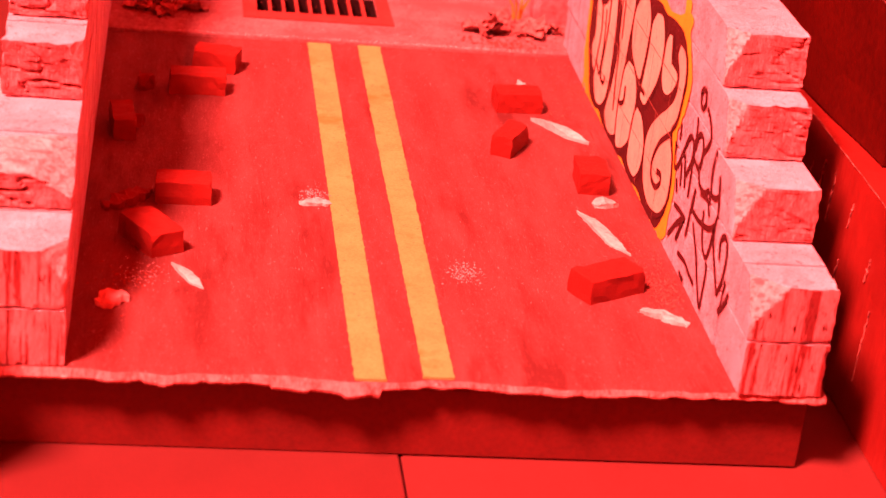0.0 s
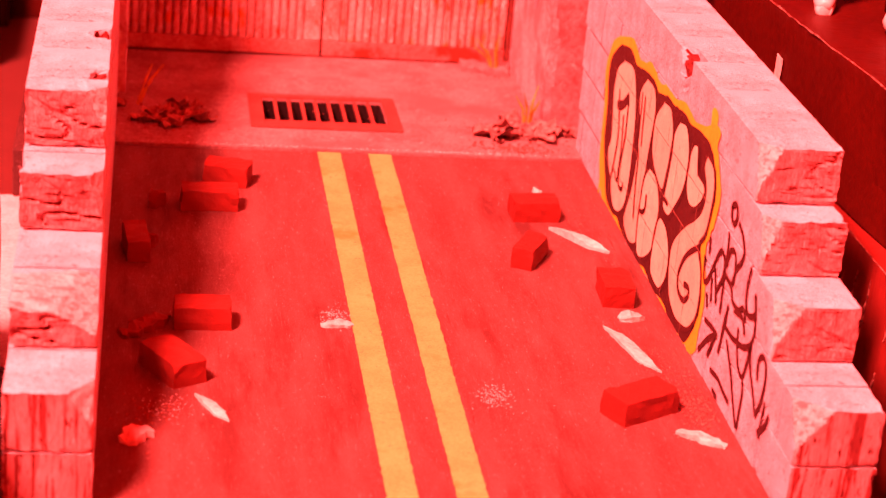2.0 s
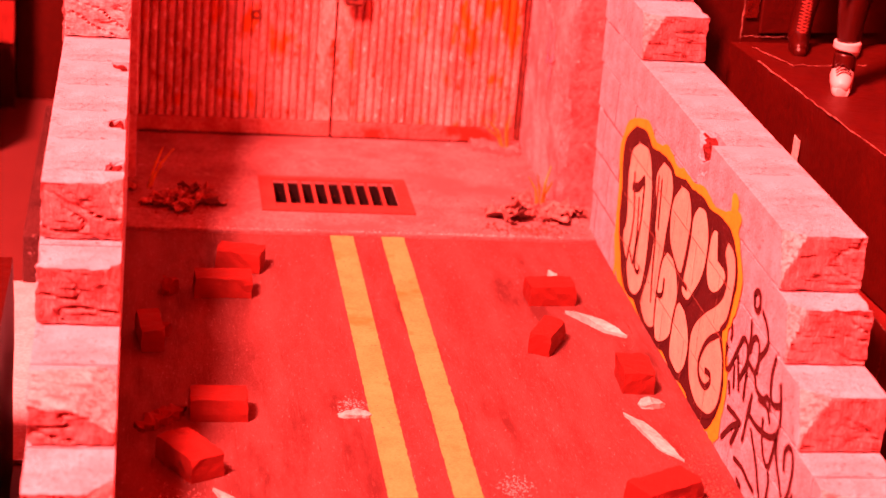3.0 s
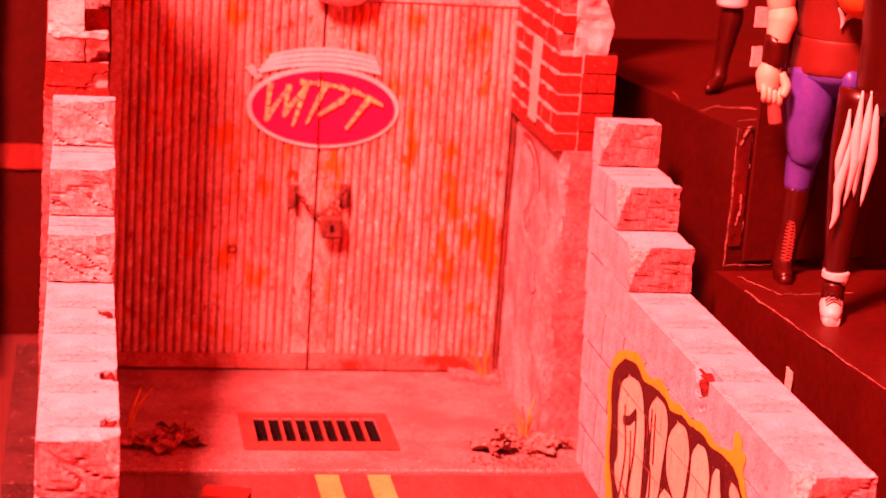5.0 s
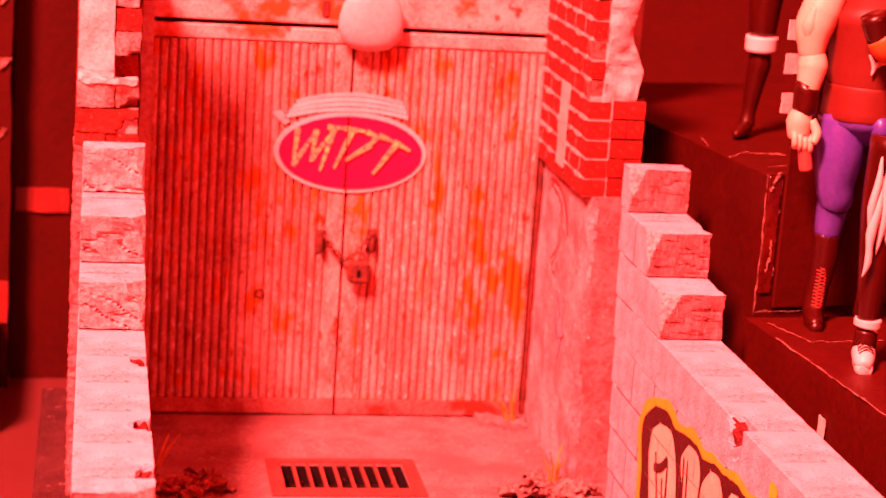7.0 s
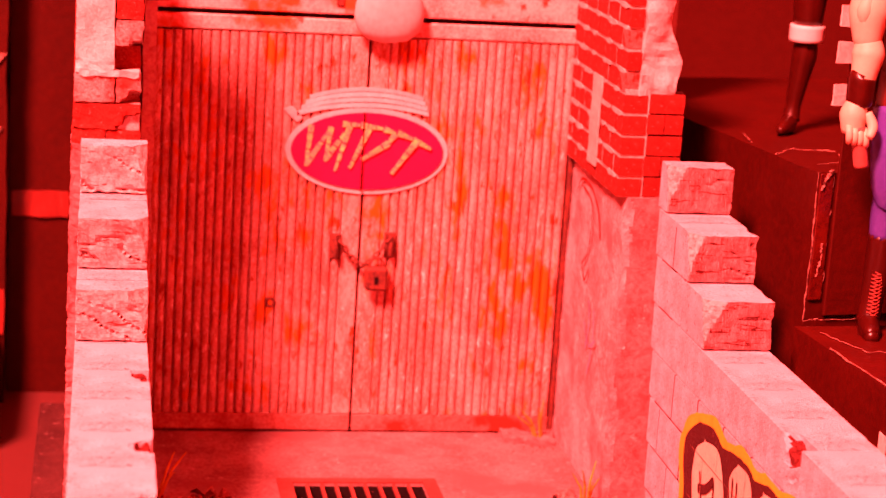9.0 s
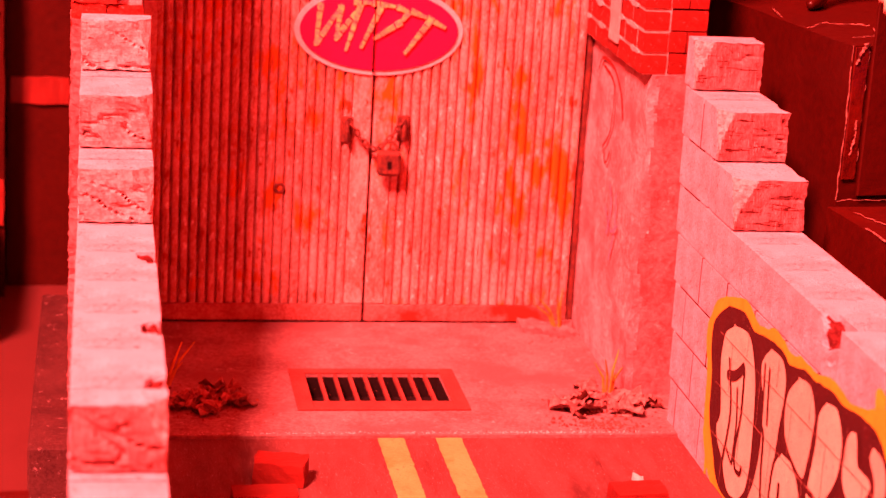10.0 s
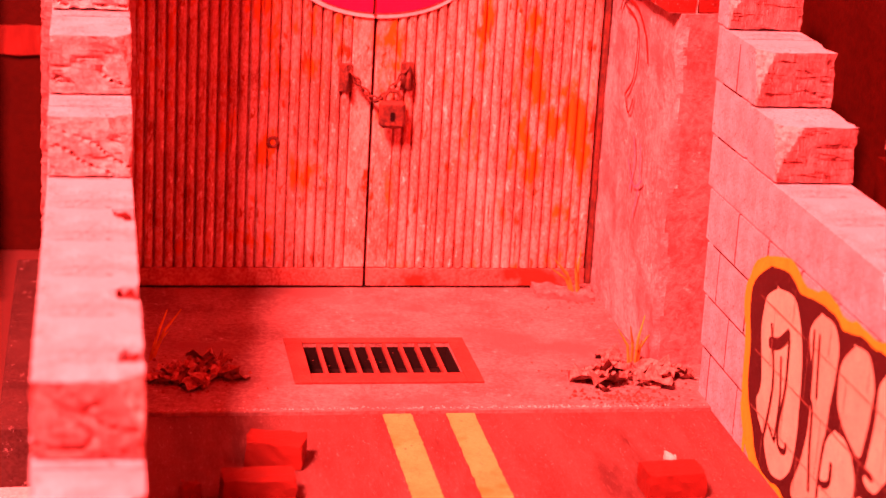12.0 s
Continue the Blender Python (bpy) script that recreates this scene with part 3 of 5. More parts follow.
def pillar_right():
    rng = random.Random(4)
    ob = thing("wall_pillar_right", -0.050, -0.012, -0.09, "plastered pillar with exposed red brick above, broken at the corner", "brick pillar", kind="structure")
    bm = grid_box(0.985, 1.36, 3.465, 4.55, 0.0, 1.495, 0.016)
    for v in bm.verts:
        edge = max(0.0, 1 - abs(v.co.x - 0.985) / 0.1) * max(0.0, 1 - abs(v.co.y - 3.465) / 0.1)
        v.co.x += edge * (0.010 + 0.022 * noise.noise(Vector((v.co.z * 4, 3, 0))))
        v.co += 0.007 * noise.noise_vector(v.co * 9)
    bm.normal_update()
    for f in bm.faces:
        if f.normal.y < -0.6 and f.calc_center_median().x > 1.028 + 0.03 * noise.noise(Vector((f.calc_center_median().z * 5, 8, 0))) + 0.012 * noise.noise(Vector((f.calc_center_median().z * 24, 2, 0))):
            f.material_index = 1
    part("plaster", bm, [PLASTER, STUCCO], ob, "pink-grey plaster over rough stucco")
    bm = bmesh.new()
    box(bm, 0.9495, 1.06, 3.4715, 4.54, 1.495, 1.96)
    box(bm, 0.9495, 1.10, 3.488, 4.54, 1.96, 2.55)
    part("mortar", bm, MORTAR, ob, "pale mortar")
    part("joint_fill", boxes((1.0605, 1.207, 3.482, 4.54, 1.495, 1.955)), JOINT, ob, "dark joints")
    h = 0.0905
    for c in range(11):
        z0 = 1.50 + c * h
        z1 = z0 + h - 0.013 - 0.003 * rng.random()
        front = 3.465 if z1 < 1.98 else 3.468 + 0.03 * rng.random()
        # inner face, running back to the door
        y = front
        first = True
        while y < 4.52:
            long = (0.11 if c % 2 else 0.20) if first else 0.20
            brick(ob, 0.944 + 0.004 * rng.random(), 1.05 if z1 < 1.98 else 1.008, y, min(y + long - 0.015, 4.535), z0, z1, rng, first and c in (5, 7))
            y, first = y + long, False
        if z1 < 1.98:
            x = 1.052 if c % 2 else 1.06
            for xe in ((1.13, 1.215) if c % 2 else (1.215,)):
                laid = brick(ob, x + 0.003, xe - 0.002, front + 0.006 * rng.random(), 3.58, z0, z1 + 0.008, rng)
                laid.rotation_euler = (0, 0, math.radians(rng.uniform(-1.5, 1.5)))
                x = xe
    smears = bmesh.new()
    for c in range(1, 11):
        y = 3.48 + 0.1 * rng.random()
        while y < 4.45:
            long = 0.05 + 0.12 * rng.random()
            z = 1.50 + c * h - 0.010
            bm = grid_box(0.9425, 0.952, y, y + long, z - 0.011, z + 0.011, 0.012)
            for v in bm.verts:
                end = min(v.co.y - y, y + long - v.co.y)
                v.co.z = z + (v.co.z - z) * min(1.0, 0.35 + end * 22) + 0.006 * noise.noise(v.co * 31)
                v.co.x += 0.002 * noise.noise(v.co * 45)
            me = bpy.data.meshes.new("smear")
            bm.to_mesh(me)
            smears.from_mesh(me)
            bpy.data.meshes.remove(me)
            bm.free()
            y += long + 0.04 + 0.16 * rng.random()
    tagged(part("mortar_smears", smears, MORTAR, ob, "pale mortar smeared over the joints"), kind="stuff")
    bm = grid_box(1.012, 1.185, 3.458, 3.72, 1.940, 2.55, 0.016)
    for v in bm.verts:
        right = (v.co.x - 1.012) / 0.173
        v.co.x += right * (0.045 * noise.noise(Vector((v.co.z * 6, 1.7, 0))) - 0.10 * max(0, v.co.z - 2.05)) + (1 - right) * 0.014 * noise.noise(Vector((v.co.z * 7, 6.1, 0)))
        v.co.y += 0.03 * noise.noise(Vector((v.co.x * 6, v.co.z * 6, 4.0))) + 0.012 * noise.noise(Vector((v.co.x * 9, v.co.z * 22, 1.0))) + 0.03 * right * right
        v.co += 0.008 * noise.noise_vector(v.co * 20)
    part("plaster_coat", bm, WHITE, ob, "crumbling white plaster")


pillar_right()


def pillar_left():
    rng = random.Random(9)
    ob = thing("wall_pillar_left", 0.050, 0.0, -0.07, "broken red brick pillar with white plaster, in shade", "brick pillar", kind="structure")
    # Parts above 2.36 are unseen, added to keep the plaster behind in shade.
    part("mortar", boxes((-1.43, -1.175, 3.482, 4.54, 0.0, 1.80), (-1.43, -1.285, 3.482, 4.54, 1.80, 2.36), (-1.285, -1.18, 3.64, 4.54, 1.80, 2.36), (-1.43, -1.18, 3.50, 3.68, 2.36, 2.85)), MORTAR, ob, "pale mortar")
    bm = grid_box(-1.162, -1.11, 3.70, 4.54, 0.0, 2.38, 0.08)
    rough(bm, bm.verts, 0.008, 8)
    part("plaster", bm, PLASTER, ob, "plaster on the inner side")
    bm = grid_box(-1.445, -1.165, 3.458, 3.70, 0.0, 1.63, 0.016)
    for v in bm.verts:
        v.co += 0.010 * noise.noise_vector(v.co * 26) + 0.006 * noise.noise_vector(v.co * 60)
    part("stucco", bm, STUCCO, ob, "rough pitted stucco")
    def laid(x0, x1, z0, z1, front, mat, k, hollow=0.0):
        """One worn brick of the front; a hollow is knocked out of its lower inner corner."""
        bm = grid_box(x0, x1, front, 3.69, z0, z1, 0.013)
        for v in bm.verts:
            depth = max(0.0, 1 - (v.co.y - front) / 0.05)
            v.co += depth * (0.007 * noise.noise_vector(v.co * 24 + Vector((k, 0, 0))) + 0.004 * noise.noise_vector(v.co * 70))
            away = math.hypot((v.co.x - x1) / 1.5, v.co.z - z0) + 0.018 * noise.noise(v.co * 38)
            if depth > 0 and away < hollow:
                v.co.y += 0.075 * min(1.0, (hollow - away) / 0.02)
        part("brick", bm, mat, ob, "dusty brick" if mat is DUSTYFRONT else "")

    laid(-1.445, -1.312, 1.600, 1.692, 3.462, REDFRONT, 1)
    laid(-1.304, -1.172, 1.600, 1.690, 3.466, REDFRONT, 2)
    laid(-1.441, -1.172, 1.700, 1.797, 3.456, REDFRONT, 3, 0.062)
    laid(-1.440, -1.280, 1.806, 1.918, 3.458, DUSTYFRONT, 4)
    laid(-1.272, -1.173, 1.806, 1.922, 3.460, DUSTYFRONT, 5, 0.05)
    laid(-1.279, -1.176, 1.930, 2.030, 3.560, REDFRONT, 6)
    laid(-1.279, -1.172, 2.036, 2.140, 3.464, DUSTYFRONT, 7, 0.03)
    for k in range(7):
        z = 2.148 + 0.1 * k
        laid(-1.279, -1.170 - 0.012 * (k % 3), z, z + 0.092, 3.462 + 0.012 * (k % 2), REDFRONT if k % 3 != 1 else DUSTYFRONT, 8 + k, 0.035 if k % 3 == 2 else 0.0)
    for c in range(15, 22):
        z0 = 0.028 + c * 0.105
        for k in range(4):
            brick(ob, -1.445, -1.35, 3.70 + 0.2 * k, 3.89 + 0.2 * k, z0, z0 + 0.093, rng)
    bm = grid_box(-1.436, -1.284, 3.456, 3.69, 1.924, 2.86, 0.016)
    for v in bm.verts:
        front = max(0.0, 1 - (v.co.y - 3.456) / 0.06)
        low = max(0.0, 1 - (v.co.z - 1.924) / 0.09)
        v.co.y += front * (0.014 * noise.noise(Vector((v.co.x * 6, v.co.z * 5, 9.0))) + 0.030 * low * max(0.0, noise.noise(Vector((v.co.x * 22, v.co.z * 34, 2.0)))))
        v.co += 0.005 * noise.noise_vector(v.co * 18)
    part("plaster_coat", bm, WHITE, ob, "crumbling white plaster")
    bm = grid_box(-1.425, -1.180, 3.450, 3.50, 1.912, 1.934, 0.011)
    for v in bm.verts:
        v.co += 0.012 * noise.noise_vector(v.co * 24)
    part("plaster_crust", bm, WHITE, ob, "crust of white plaster")


pillar_left()


def paper_strip():
    bm = grid_box(-0.004, 0.004, -0.075, 0.075, 0, 0.40, 0.03)
    for v in bm.verts:
        v.co.y += 0.010 * noise.noise(Vector((v.co.z * 12, 2.0, v.co.y * 9)))
        v.co.x += 0.004 * noise.noise(Vector((v.co.z * 7, v.co.y * 9, 0)))
    solid("paper_strip", bm, CHIP, 0.889, 3.90, 1.465, "torn pale paper strip stuck on the red bricks", "paper strip")


paper_strip()

# ---- metal doors ----
DY = 4.435


def corrugated(x0, x1, z0, z1, pitch=0.042, depth=0.021):
    bm = bmesh.new()
    n = round((x1 - x0) / pitch) * 6
    cols = []
    for i in range(n + 1):
        x = x0 + (x1 - x0) * i / n
        wave = depth * (0.0, 0.85, 1.0, 1.04, 1.0, 0.85)[i % 6]
        cols.append([bm.verts.new((x, DY - wave + 0.003 * noise.noise(Vector((x * 4, z * 2, 1))), z)) for z in [z0 + (z1 - z0) * k / 12 for k in range(13)]]
                    + [bm.verts.new((x, DY + 0.03, z1)), bm.verts.new((x, DY + 0.03, z0))])
    for a, b in zip(cols, cols[1:]):
        m = len(a)
        for k in range(m):
            bm.faces.new((a[k], b[k], b[(k + 1) % m], a[(k + 1) % m]))
    bm.faces.new(cols[0])
    bm.faces.new(cols[-1][::-1])
    bmesh.ops.recalc_face_normals(bm, faces=bm.faces)
    return bm


def door_leaf(name, x0, x1, seam_left):
    ob = thing(name, 0, 0, 0, "closed corrugated steel door leaf, dented and streaked with rust", "metal door", "double door", kind="structure")
    part("corrugated_sheet", corrugated(x0 + (0.085 if seam_left else 0.0), x1 - (0.0 if seam_left else 0.085), 0.105, 1.920), DOOR, ob)
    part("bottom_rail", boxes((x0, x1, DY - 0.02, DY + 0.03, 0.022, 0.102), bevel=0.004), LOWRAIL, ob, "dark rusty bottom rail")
    s0 = x0 if seam_left else x1 - 0.085
    part("stile", boxes((s0, s0 + 0.085, DY - 0.018, DY + 0.03, 0.105, 1.920), bevel=0.004), DOOR, ob)
    return ob


left_leaf = door_leaf("door_1", -1.09, -0.071, False)
right_leaf = door_leaf("door_2", -0.058, 0.905, True)


def door_frame():
    ob = thing("trim", 0, 0, 0, "rusty steel door frame and header", "door frame", kind="structure")
    part("header", boxes((-1.10, 0.912, DY - 0.020, DY + 0.04, 1.926, 1.995), bevel=0.006), RAIL, ob)
    part("fascia_board", boxes((-1.10, 0.915, DY - 0.015, DY + 0.04, 2.018, 2.90), bevel=0.006), RAIL, ob)
    # Black back of the slot; the slot's shade is put into its colour.
    part("slot_back", boxes((-1.10, 0.912, DY + 0.02, DY + 0.05, 1.995, 2.018)), GAPSHADE, ob)
    part("jamb", boxes((0.908, 0.930, DY - 0.03, DY + 0.05, 0.012, 1.92), bevel=0.003), RUST, ob)
    # Black strip fills the gap under the leaves as painted shade.
    part("threshold", boxes((-1.09, 0.905, DY - 0.01, DY + 0.05, 0.012, 0.020)), GAPSHADE, ob)
    part("wall_behind", boxes((-1.37, 1.4, DY + 0.06, DY + 0.30, 0.0, 3.0)), FASCIA, ob)


door_frame()


def lathe(profile, sides=28):
    bm = bmesh.new()
    rings = [[bm.verts.new((r * math.cos(2 * math.pi * k / sides), r * math.sin(2 * math.pi * k / sides), z)) for k in range(sides)] for r, z in profile]
    for a, b in zip(rings, rings[1:]):
        for k in range(sides):
            bm.faces.new((a[k], a[(k + 1) % sides], b[(k + 1) % sides], b[k]))
    bm.faces.new(rings[0][::-1])
    bm.faces.new(rings[-1])
    bmesh.ops.recalc_face_normals(bm, faces=bm.faces)
    return bm


def wall_lamp():
    ob = thing("wall_lamp", 0.003, DY - 0.082, 1.908, "round pale glass wall lamp over the metal doors", "wall lamp")

    def flat(bm):
        for v in bm.verts:
            v.co.y *= 0.36
            v.co.x *= 0.93
        return bm

    part("shade", flat(lathe([(0.03, 0.0), (0.10, 0.012), (0.150, 0.05), (0.170, 0.10), (0.172, 0.13), (0.168, 0.17), (0.150, 0.23), (0.11, 0.28), (0.05, 0.31)], 24)), LAMPSHADE, ob, smooth=True)
    bm = bmesh.new()
    tube(bm, [(0, 0.0, 0.30), (0, 0.02, 0.38), (0, 0.04, 0.40), (0, 0.066, 0.40)], 0.022)
    part("arm", bm, RUST, ob, "dark metal arm")
    part("bolt_plate", boxes((-0.235, -0.20, 0.056, 0.067, 0.15, 0.23), bevel=0.003), RUST, ob, "small dark bolt plate")


wall_lamp()


# ---- sign on the doors ----
def ellipse_plate(a, b, y0, y1, sides=64):
    bm = bmesh.new()
    front = [bm.verts.new((a * math.cos(2 * math.pi * k / sides), y0, b * math.sin(2 * math.pi * k / sides))) for k in range(sides)]
    back = [bm.verts.new((v.co.x, y1, v.co.z)) for v in front]
    bm.faces.new(front)
    bm.faces.new(back[::-1])
    for k in range(sides):
        bm.faces.new((front[k], back[k], back[(k + 1) % sides], front[(k + 1) % sides]))
    bmesh.ops.recalc_face_normals(bm, faces=bm.faces)
    return bm


def slab_poly(points, y0, y1):
    """A flat plate of an outline in x and z."""
    bm = bmesh.new()
    front = [bm.verts.new((x, y0, z)) for x, z in points]
    back = [bm.verts.new((x, y1, z)) for x, z in points]
    bm.faces.new(front)
    bm.faces.new(back[::-1])
    n = len(points)
    for k in range(n):
        bm.faces.new((front[k], back[k], back[(k + 1) % n], front[(k + 1) % n]))
    bmesh.ops.recalc_face_normals(bm, faces=bm.faces)
    return bm


def door_sign():
    ob = thing("door_sign", -0.056, DY - 0.018, 1.390, "oval crimson sign, white rim and yellow slashes, on metal doors", "sign")
    ob.scale = (0.928, 1, 0.975)
    part("rim", ellipse_plate(0.410, 0.209, -0.010, 0), SIGNWHITE, ob, "white rim")
    part("panel", ellipse_plate(0.384, 0.186, -0.016, -0.010), SIGNRED, ob, "crimson panel")
    for k, (r, w) in enumerate(((0.222, 0.020), (0.248, 0.020), (0.273, 0.020), (0.297, 0.018))):
        pts_out, pts_in = [], []
        for i in range(25):
            x = -0.36 + 0.02 * k + (0.66 - 0.03 * k) * i / 24
            z = r * math.sqrt(max(0.0, 1 - (x / 0.56) ** 2))
            pts_out.append((x, z + w * 0.5))
            pts_in.append((x, z - w * 0.5))
        part("arc", slab_poly(pts_out + pts_in[::-1], -0.012 + 0.002 * k, 0), SIGNWHITE, ob, "pale arc")
    part("tail", slab_poly([(-0.43, 0.19), (-0.38, 0.205), (-0.33, 0.15), (-0.36, 0.13)], -0.012, 0), SIGNWHITE, ob)
    strokes = (((-0.287, 0.120), (-0.306, -0.085)), ((-0.304, -0.070), (-0.180, 0.120)), ((-0.188, 0.112), (-0.210, -0.055)), ((-0.208, -0.040), (-0.090, 0.120)), ((-0.095, 0.120), (-0.160, -0.100)),
               ((-0.130, 0.130), (-0.040, 0.126)), ((-0.040, 0.126), (0.080, 0.112)), ((0.080, 0.112), (0.140, 0.090)), ((0.003, 0.110), (-0.090, -0.090)), ((0.135, 0.088), (0.105, 0.045)), ((0.105, 0.045), (-0.030, -0.042)),
               ((0.150, 0.095), (0.230, 0.066)), ((0.230, 0.066), (0.325, 0.020)), ((0.250, 0.062), (0.125, -0.105)))
    rng = random.Random(8)
    for k, (a, b) in enumerate(strokes):
        a, b = Vector(a), Vector(b)
        way = (b - a).normalized()
        side = Vector((-way.y, way.x))
        pieces = max(2, round((b - a).length / 0.042))
        for i in range(pieces):
            f0, f1 = i / pieces, (i + 0.80 + 0.17 * rng.random()) / pieces
            w0, w1 = (0.0125 * (1.2 - 0.7 * f) for f in (f0, f1))
            p, q = a.lerp(b, f0), a.lerp(b, min(f1, 1.0))
            part("slash", slab_poly([tuple(v) for v in (p + side * w0, q + side * w1, q - side * w1, p - side * w0)], -0.020 - 0.0007 * k, -0.016), SIGNYELLOW, ob, "yellow slash")
    # Sign is one piece; a black strip stands in for the shaded split.
    part("seam", boxes((-0.0275, -0.0225, -0.0290, -0.0105, -0.19, 0.19)), GAPSHADE, ob, "black strip for the shaded split between the leaves")


door_sign()


def torus(bm, centre, big, small, turn, long=1.6, n=14, m=6):
    rings = []
    for i in range(n):
        a = 2 * math.pi * i / n
        ring = []
        for j in range(m):
            b = 2 * math.pi * j / m
            p = Vector(((big + small * math.cos(b)) * math.cos(a) * long, (big + small * math.cos(b)) * math.sin(a), small * math.sin(b)))
            ring.append(bm.verts.new(Vector(centre) + turn @ p))
        rings.append(ring)
    for i in range(n):
        for j in range(m):
            bm.faces.new((rings[i][j], rings[(i + 1) % n][j], rings[(i + 1) % n][(j + 1) % m], rings[i][(j + 1) % m]))


def door_handle(leaf, x, z):
    plate = part("pull_handle", boxes((x - 0.028, x + 0.028, DY - 0.030, DY - 0.012, z - 0.07, z + 0.05), bevel=0.004), RUST, leaf, "rusted iron handle plate")
    bm = bmesh.new()
    tube(bm, [(x, DY - 0.024, z + 0.035), (x, DY - 0.06, z + 0.03), (x, DY - 0.065, z - 0.01), (x, DY - 0.06, z - 0.05), (x, DY - 0.024, z - 0.055)], 0.010)
    part("grip", bm, RUST, plate)


door_handle(left_leaf, -0.183, 0.943)
door_handle(right_leaf, 0.076, 0.954)


def door_knob(leaf, x, z):
    bm = bmesh.new()
    torus(bm, (x, DY - 0.022, z), 0.020, 0.007, Matrix.Rotation(math.pi / 2, 3, "X"), long=1.0)
    part("pull_ring", bm, RUST, leaf, "rusted ring")


door_knob(left_leaf, -0.475, 0.654)


def chain():
    ob = thing("chain", -0.054, DY - 0.06, 0.758, "rusted chain strung between the two door handles", "chain")
    pts = []
    for t in np.linspace(0, 1, 15):
        x = -0.13 + 0.26 * t
        pts.append((x, 0.0, 0.235 - 0.145 * (1 - abs(2 * t - 1) ** 1.4)))
    for i, (a, b) in enumerate(zip(pts, pts[1:])):
        way = (Vector(b) - Vector(a)).normalized()
        side = Vector((0, 1, 0)) if i % 2 else way.cross(Vector((0, 1, 0)))
        turn = Matrix((way, side, way.cross(side))).transposed()
        bm = bmesh.new()
        torus(bm, (Vector(a) + Vector(b)) / 2, 0.011, 0.0042, turn)
        part("link", bm, RUST, ob, smooth=True)


chain()


def padlock():
    ob = thing("padlock", 0.012, DY - 0.075, 0.735, "small rusted padlock hanging on the chain", "padlock")
    body = part("body", boxes((-0.055, 0.055, -0.024, 0.024, 0, 0.115), bevel=0.014), RUST, ob)
    bm = bmesh.new()
    tube(bm, [(-0.032, 0, 0.11), (-0.032, 0, 0.135), (-0.016, 0, 0.155), (0.016, 0, 0.155), (0.032, 0, 0.135), (0.032, 0, 0.11)], 0.008)
    part("shackle", bm, RUST, ob)
    part("keyhole", boxes((-0.009, 0.009, -0.0265, -0.022, 0.035, 0.070)), GAPSHADE, body, "dark keyhole")


padlock()


# ---- spray paint on the block wall: flat layers of paint on its alley face ----
WALL_X = 1.0545


def ribbon(bm, points, width, x, ends=6):
    """A flat painted stroke through points (y, z) on the wall."""
    pts = [Vector((p[0], p[1])) for p in points]
    widths = width if isinstance(width, (list, tuple)) else [width] * len(pts)
    left, right = [], []
    for i, p in enumerate(pts):
        way = (pts[min(i + 1, len(pts) - 1)] - pts[max(i - 1, 0)]).normalized()
        side = Vector((-way.y, way.x)) * widths[i] / 2
        left.append(p + side)
        right.append(p - side)
    end = (pts[-1] - pts[-2]).normalized()
    start = (pts[0] - pts[1]).normalized()

    def cap(c, way, w):
        side = Vector((-way.y, way.x))
        return [c + w / 2 * (math.cos(a) * side + 0.62 * math.sin(a) * way) for a in [math.pi * k / ends for k in range(1, ends)]]

    for i in range(len(pts) - 1):
        quad = [bm.verts.new((x, q.x, q.y)) for q in (left[i], left[i + 1], right[i + 1], right[i])]
        bm.faces.new(quad)
    for c, way, w, a, b in ((pts[-1], end, widths[-1], left[-1], right[-1]), (pts[0], start, widths[0], right[0], left[0])):
        bm.faces.new([bm.verts.new((x, q.x, q.y)) for q in [a] + cap(c, way, w) + [b]])


def smooth_line(points, n=5):
    """Catmull-Rom through points."""
    p = [points[0], *points, points[-1]]
    out = []
    for a, b, c, d in zip(p, p[1:], p[2:], p[3:]):
        for k in range(n):
            t = k / n
            out.append(tuple(0.5 * (2 * b[i] + (c[i] - a[i]) * t + (2 * a[i] - 5 * b[i] + 4 * c[i] - d[i]) * t * t + (3 * b[i] - a[i] - 3 * c[i] + d[i]) * t ** 3) for i in (0, 1)))
    return out + [points[-1]]


# the piece, in (y, z) on the wall: two grounds, then bubbles and inner lines on them
def paint_patch(ob, name, mat, label, outline, out, wobble=0.0):
    """A flat patch of paint with a smooth closed outline."""
    ring = [(y - 1.75 + wobble * noise.noise(Vector((y * 30, z * 30, 1))), max(0.003, z + wobble * noise.noise(Vector((y * 30, z * 30, 7)))))
            for y, z in smooth_line((*outline, outline[0]), 4)[:-1]]
    bm = bmesh.new()
    verts = [bm.verts.new((-out, y, z)) for y, z in ring]
    for tri in geometry.tessellate_polygon([[Vector((y, z, 0)) for y, z in ring]]):
        bm.faces.new([verts[i] for i in tri])
    for f in bm.faces:
        f.normal_update()
        if f.normal.x > 0:
            f.normal_flip()
    return part(name, bm, mat, ob, label)


def bubble(ob, k, *outline):
    patch = paint_patch(ob, "bubble", SPRAYCREAM, "cream bubble", outline, 0.0020 + 0.0003 * k)
    bm = bmesh.new()
    line = smooth_line((*outline, outline[0]))[:-1]
    ribbon(bm, [(y - 1.75, max(z, 0.006)) for y, z in line], [0.021 + 0.007 * noise.noise(Vector((y * 9, z * 9, k))) for y, z in line], -0.0021 - 0.0003 * k)
    part("separation", bm, SPRAYDARK, patch, "maroon line")


def inner_line(ob, k, width, *points):
    bm = bmesh.new()
    ribbon(bm, [(y - 1.75, z) for y, z in smooth_line(points)], width, -0.0050 - 0.00005 * k)
    part("inner_line", bm, SPRAYDARK, ob, "maroon inner line")


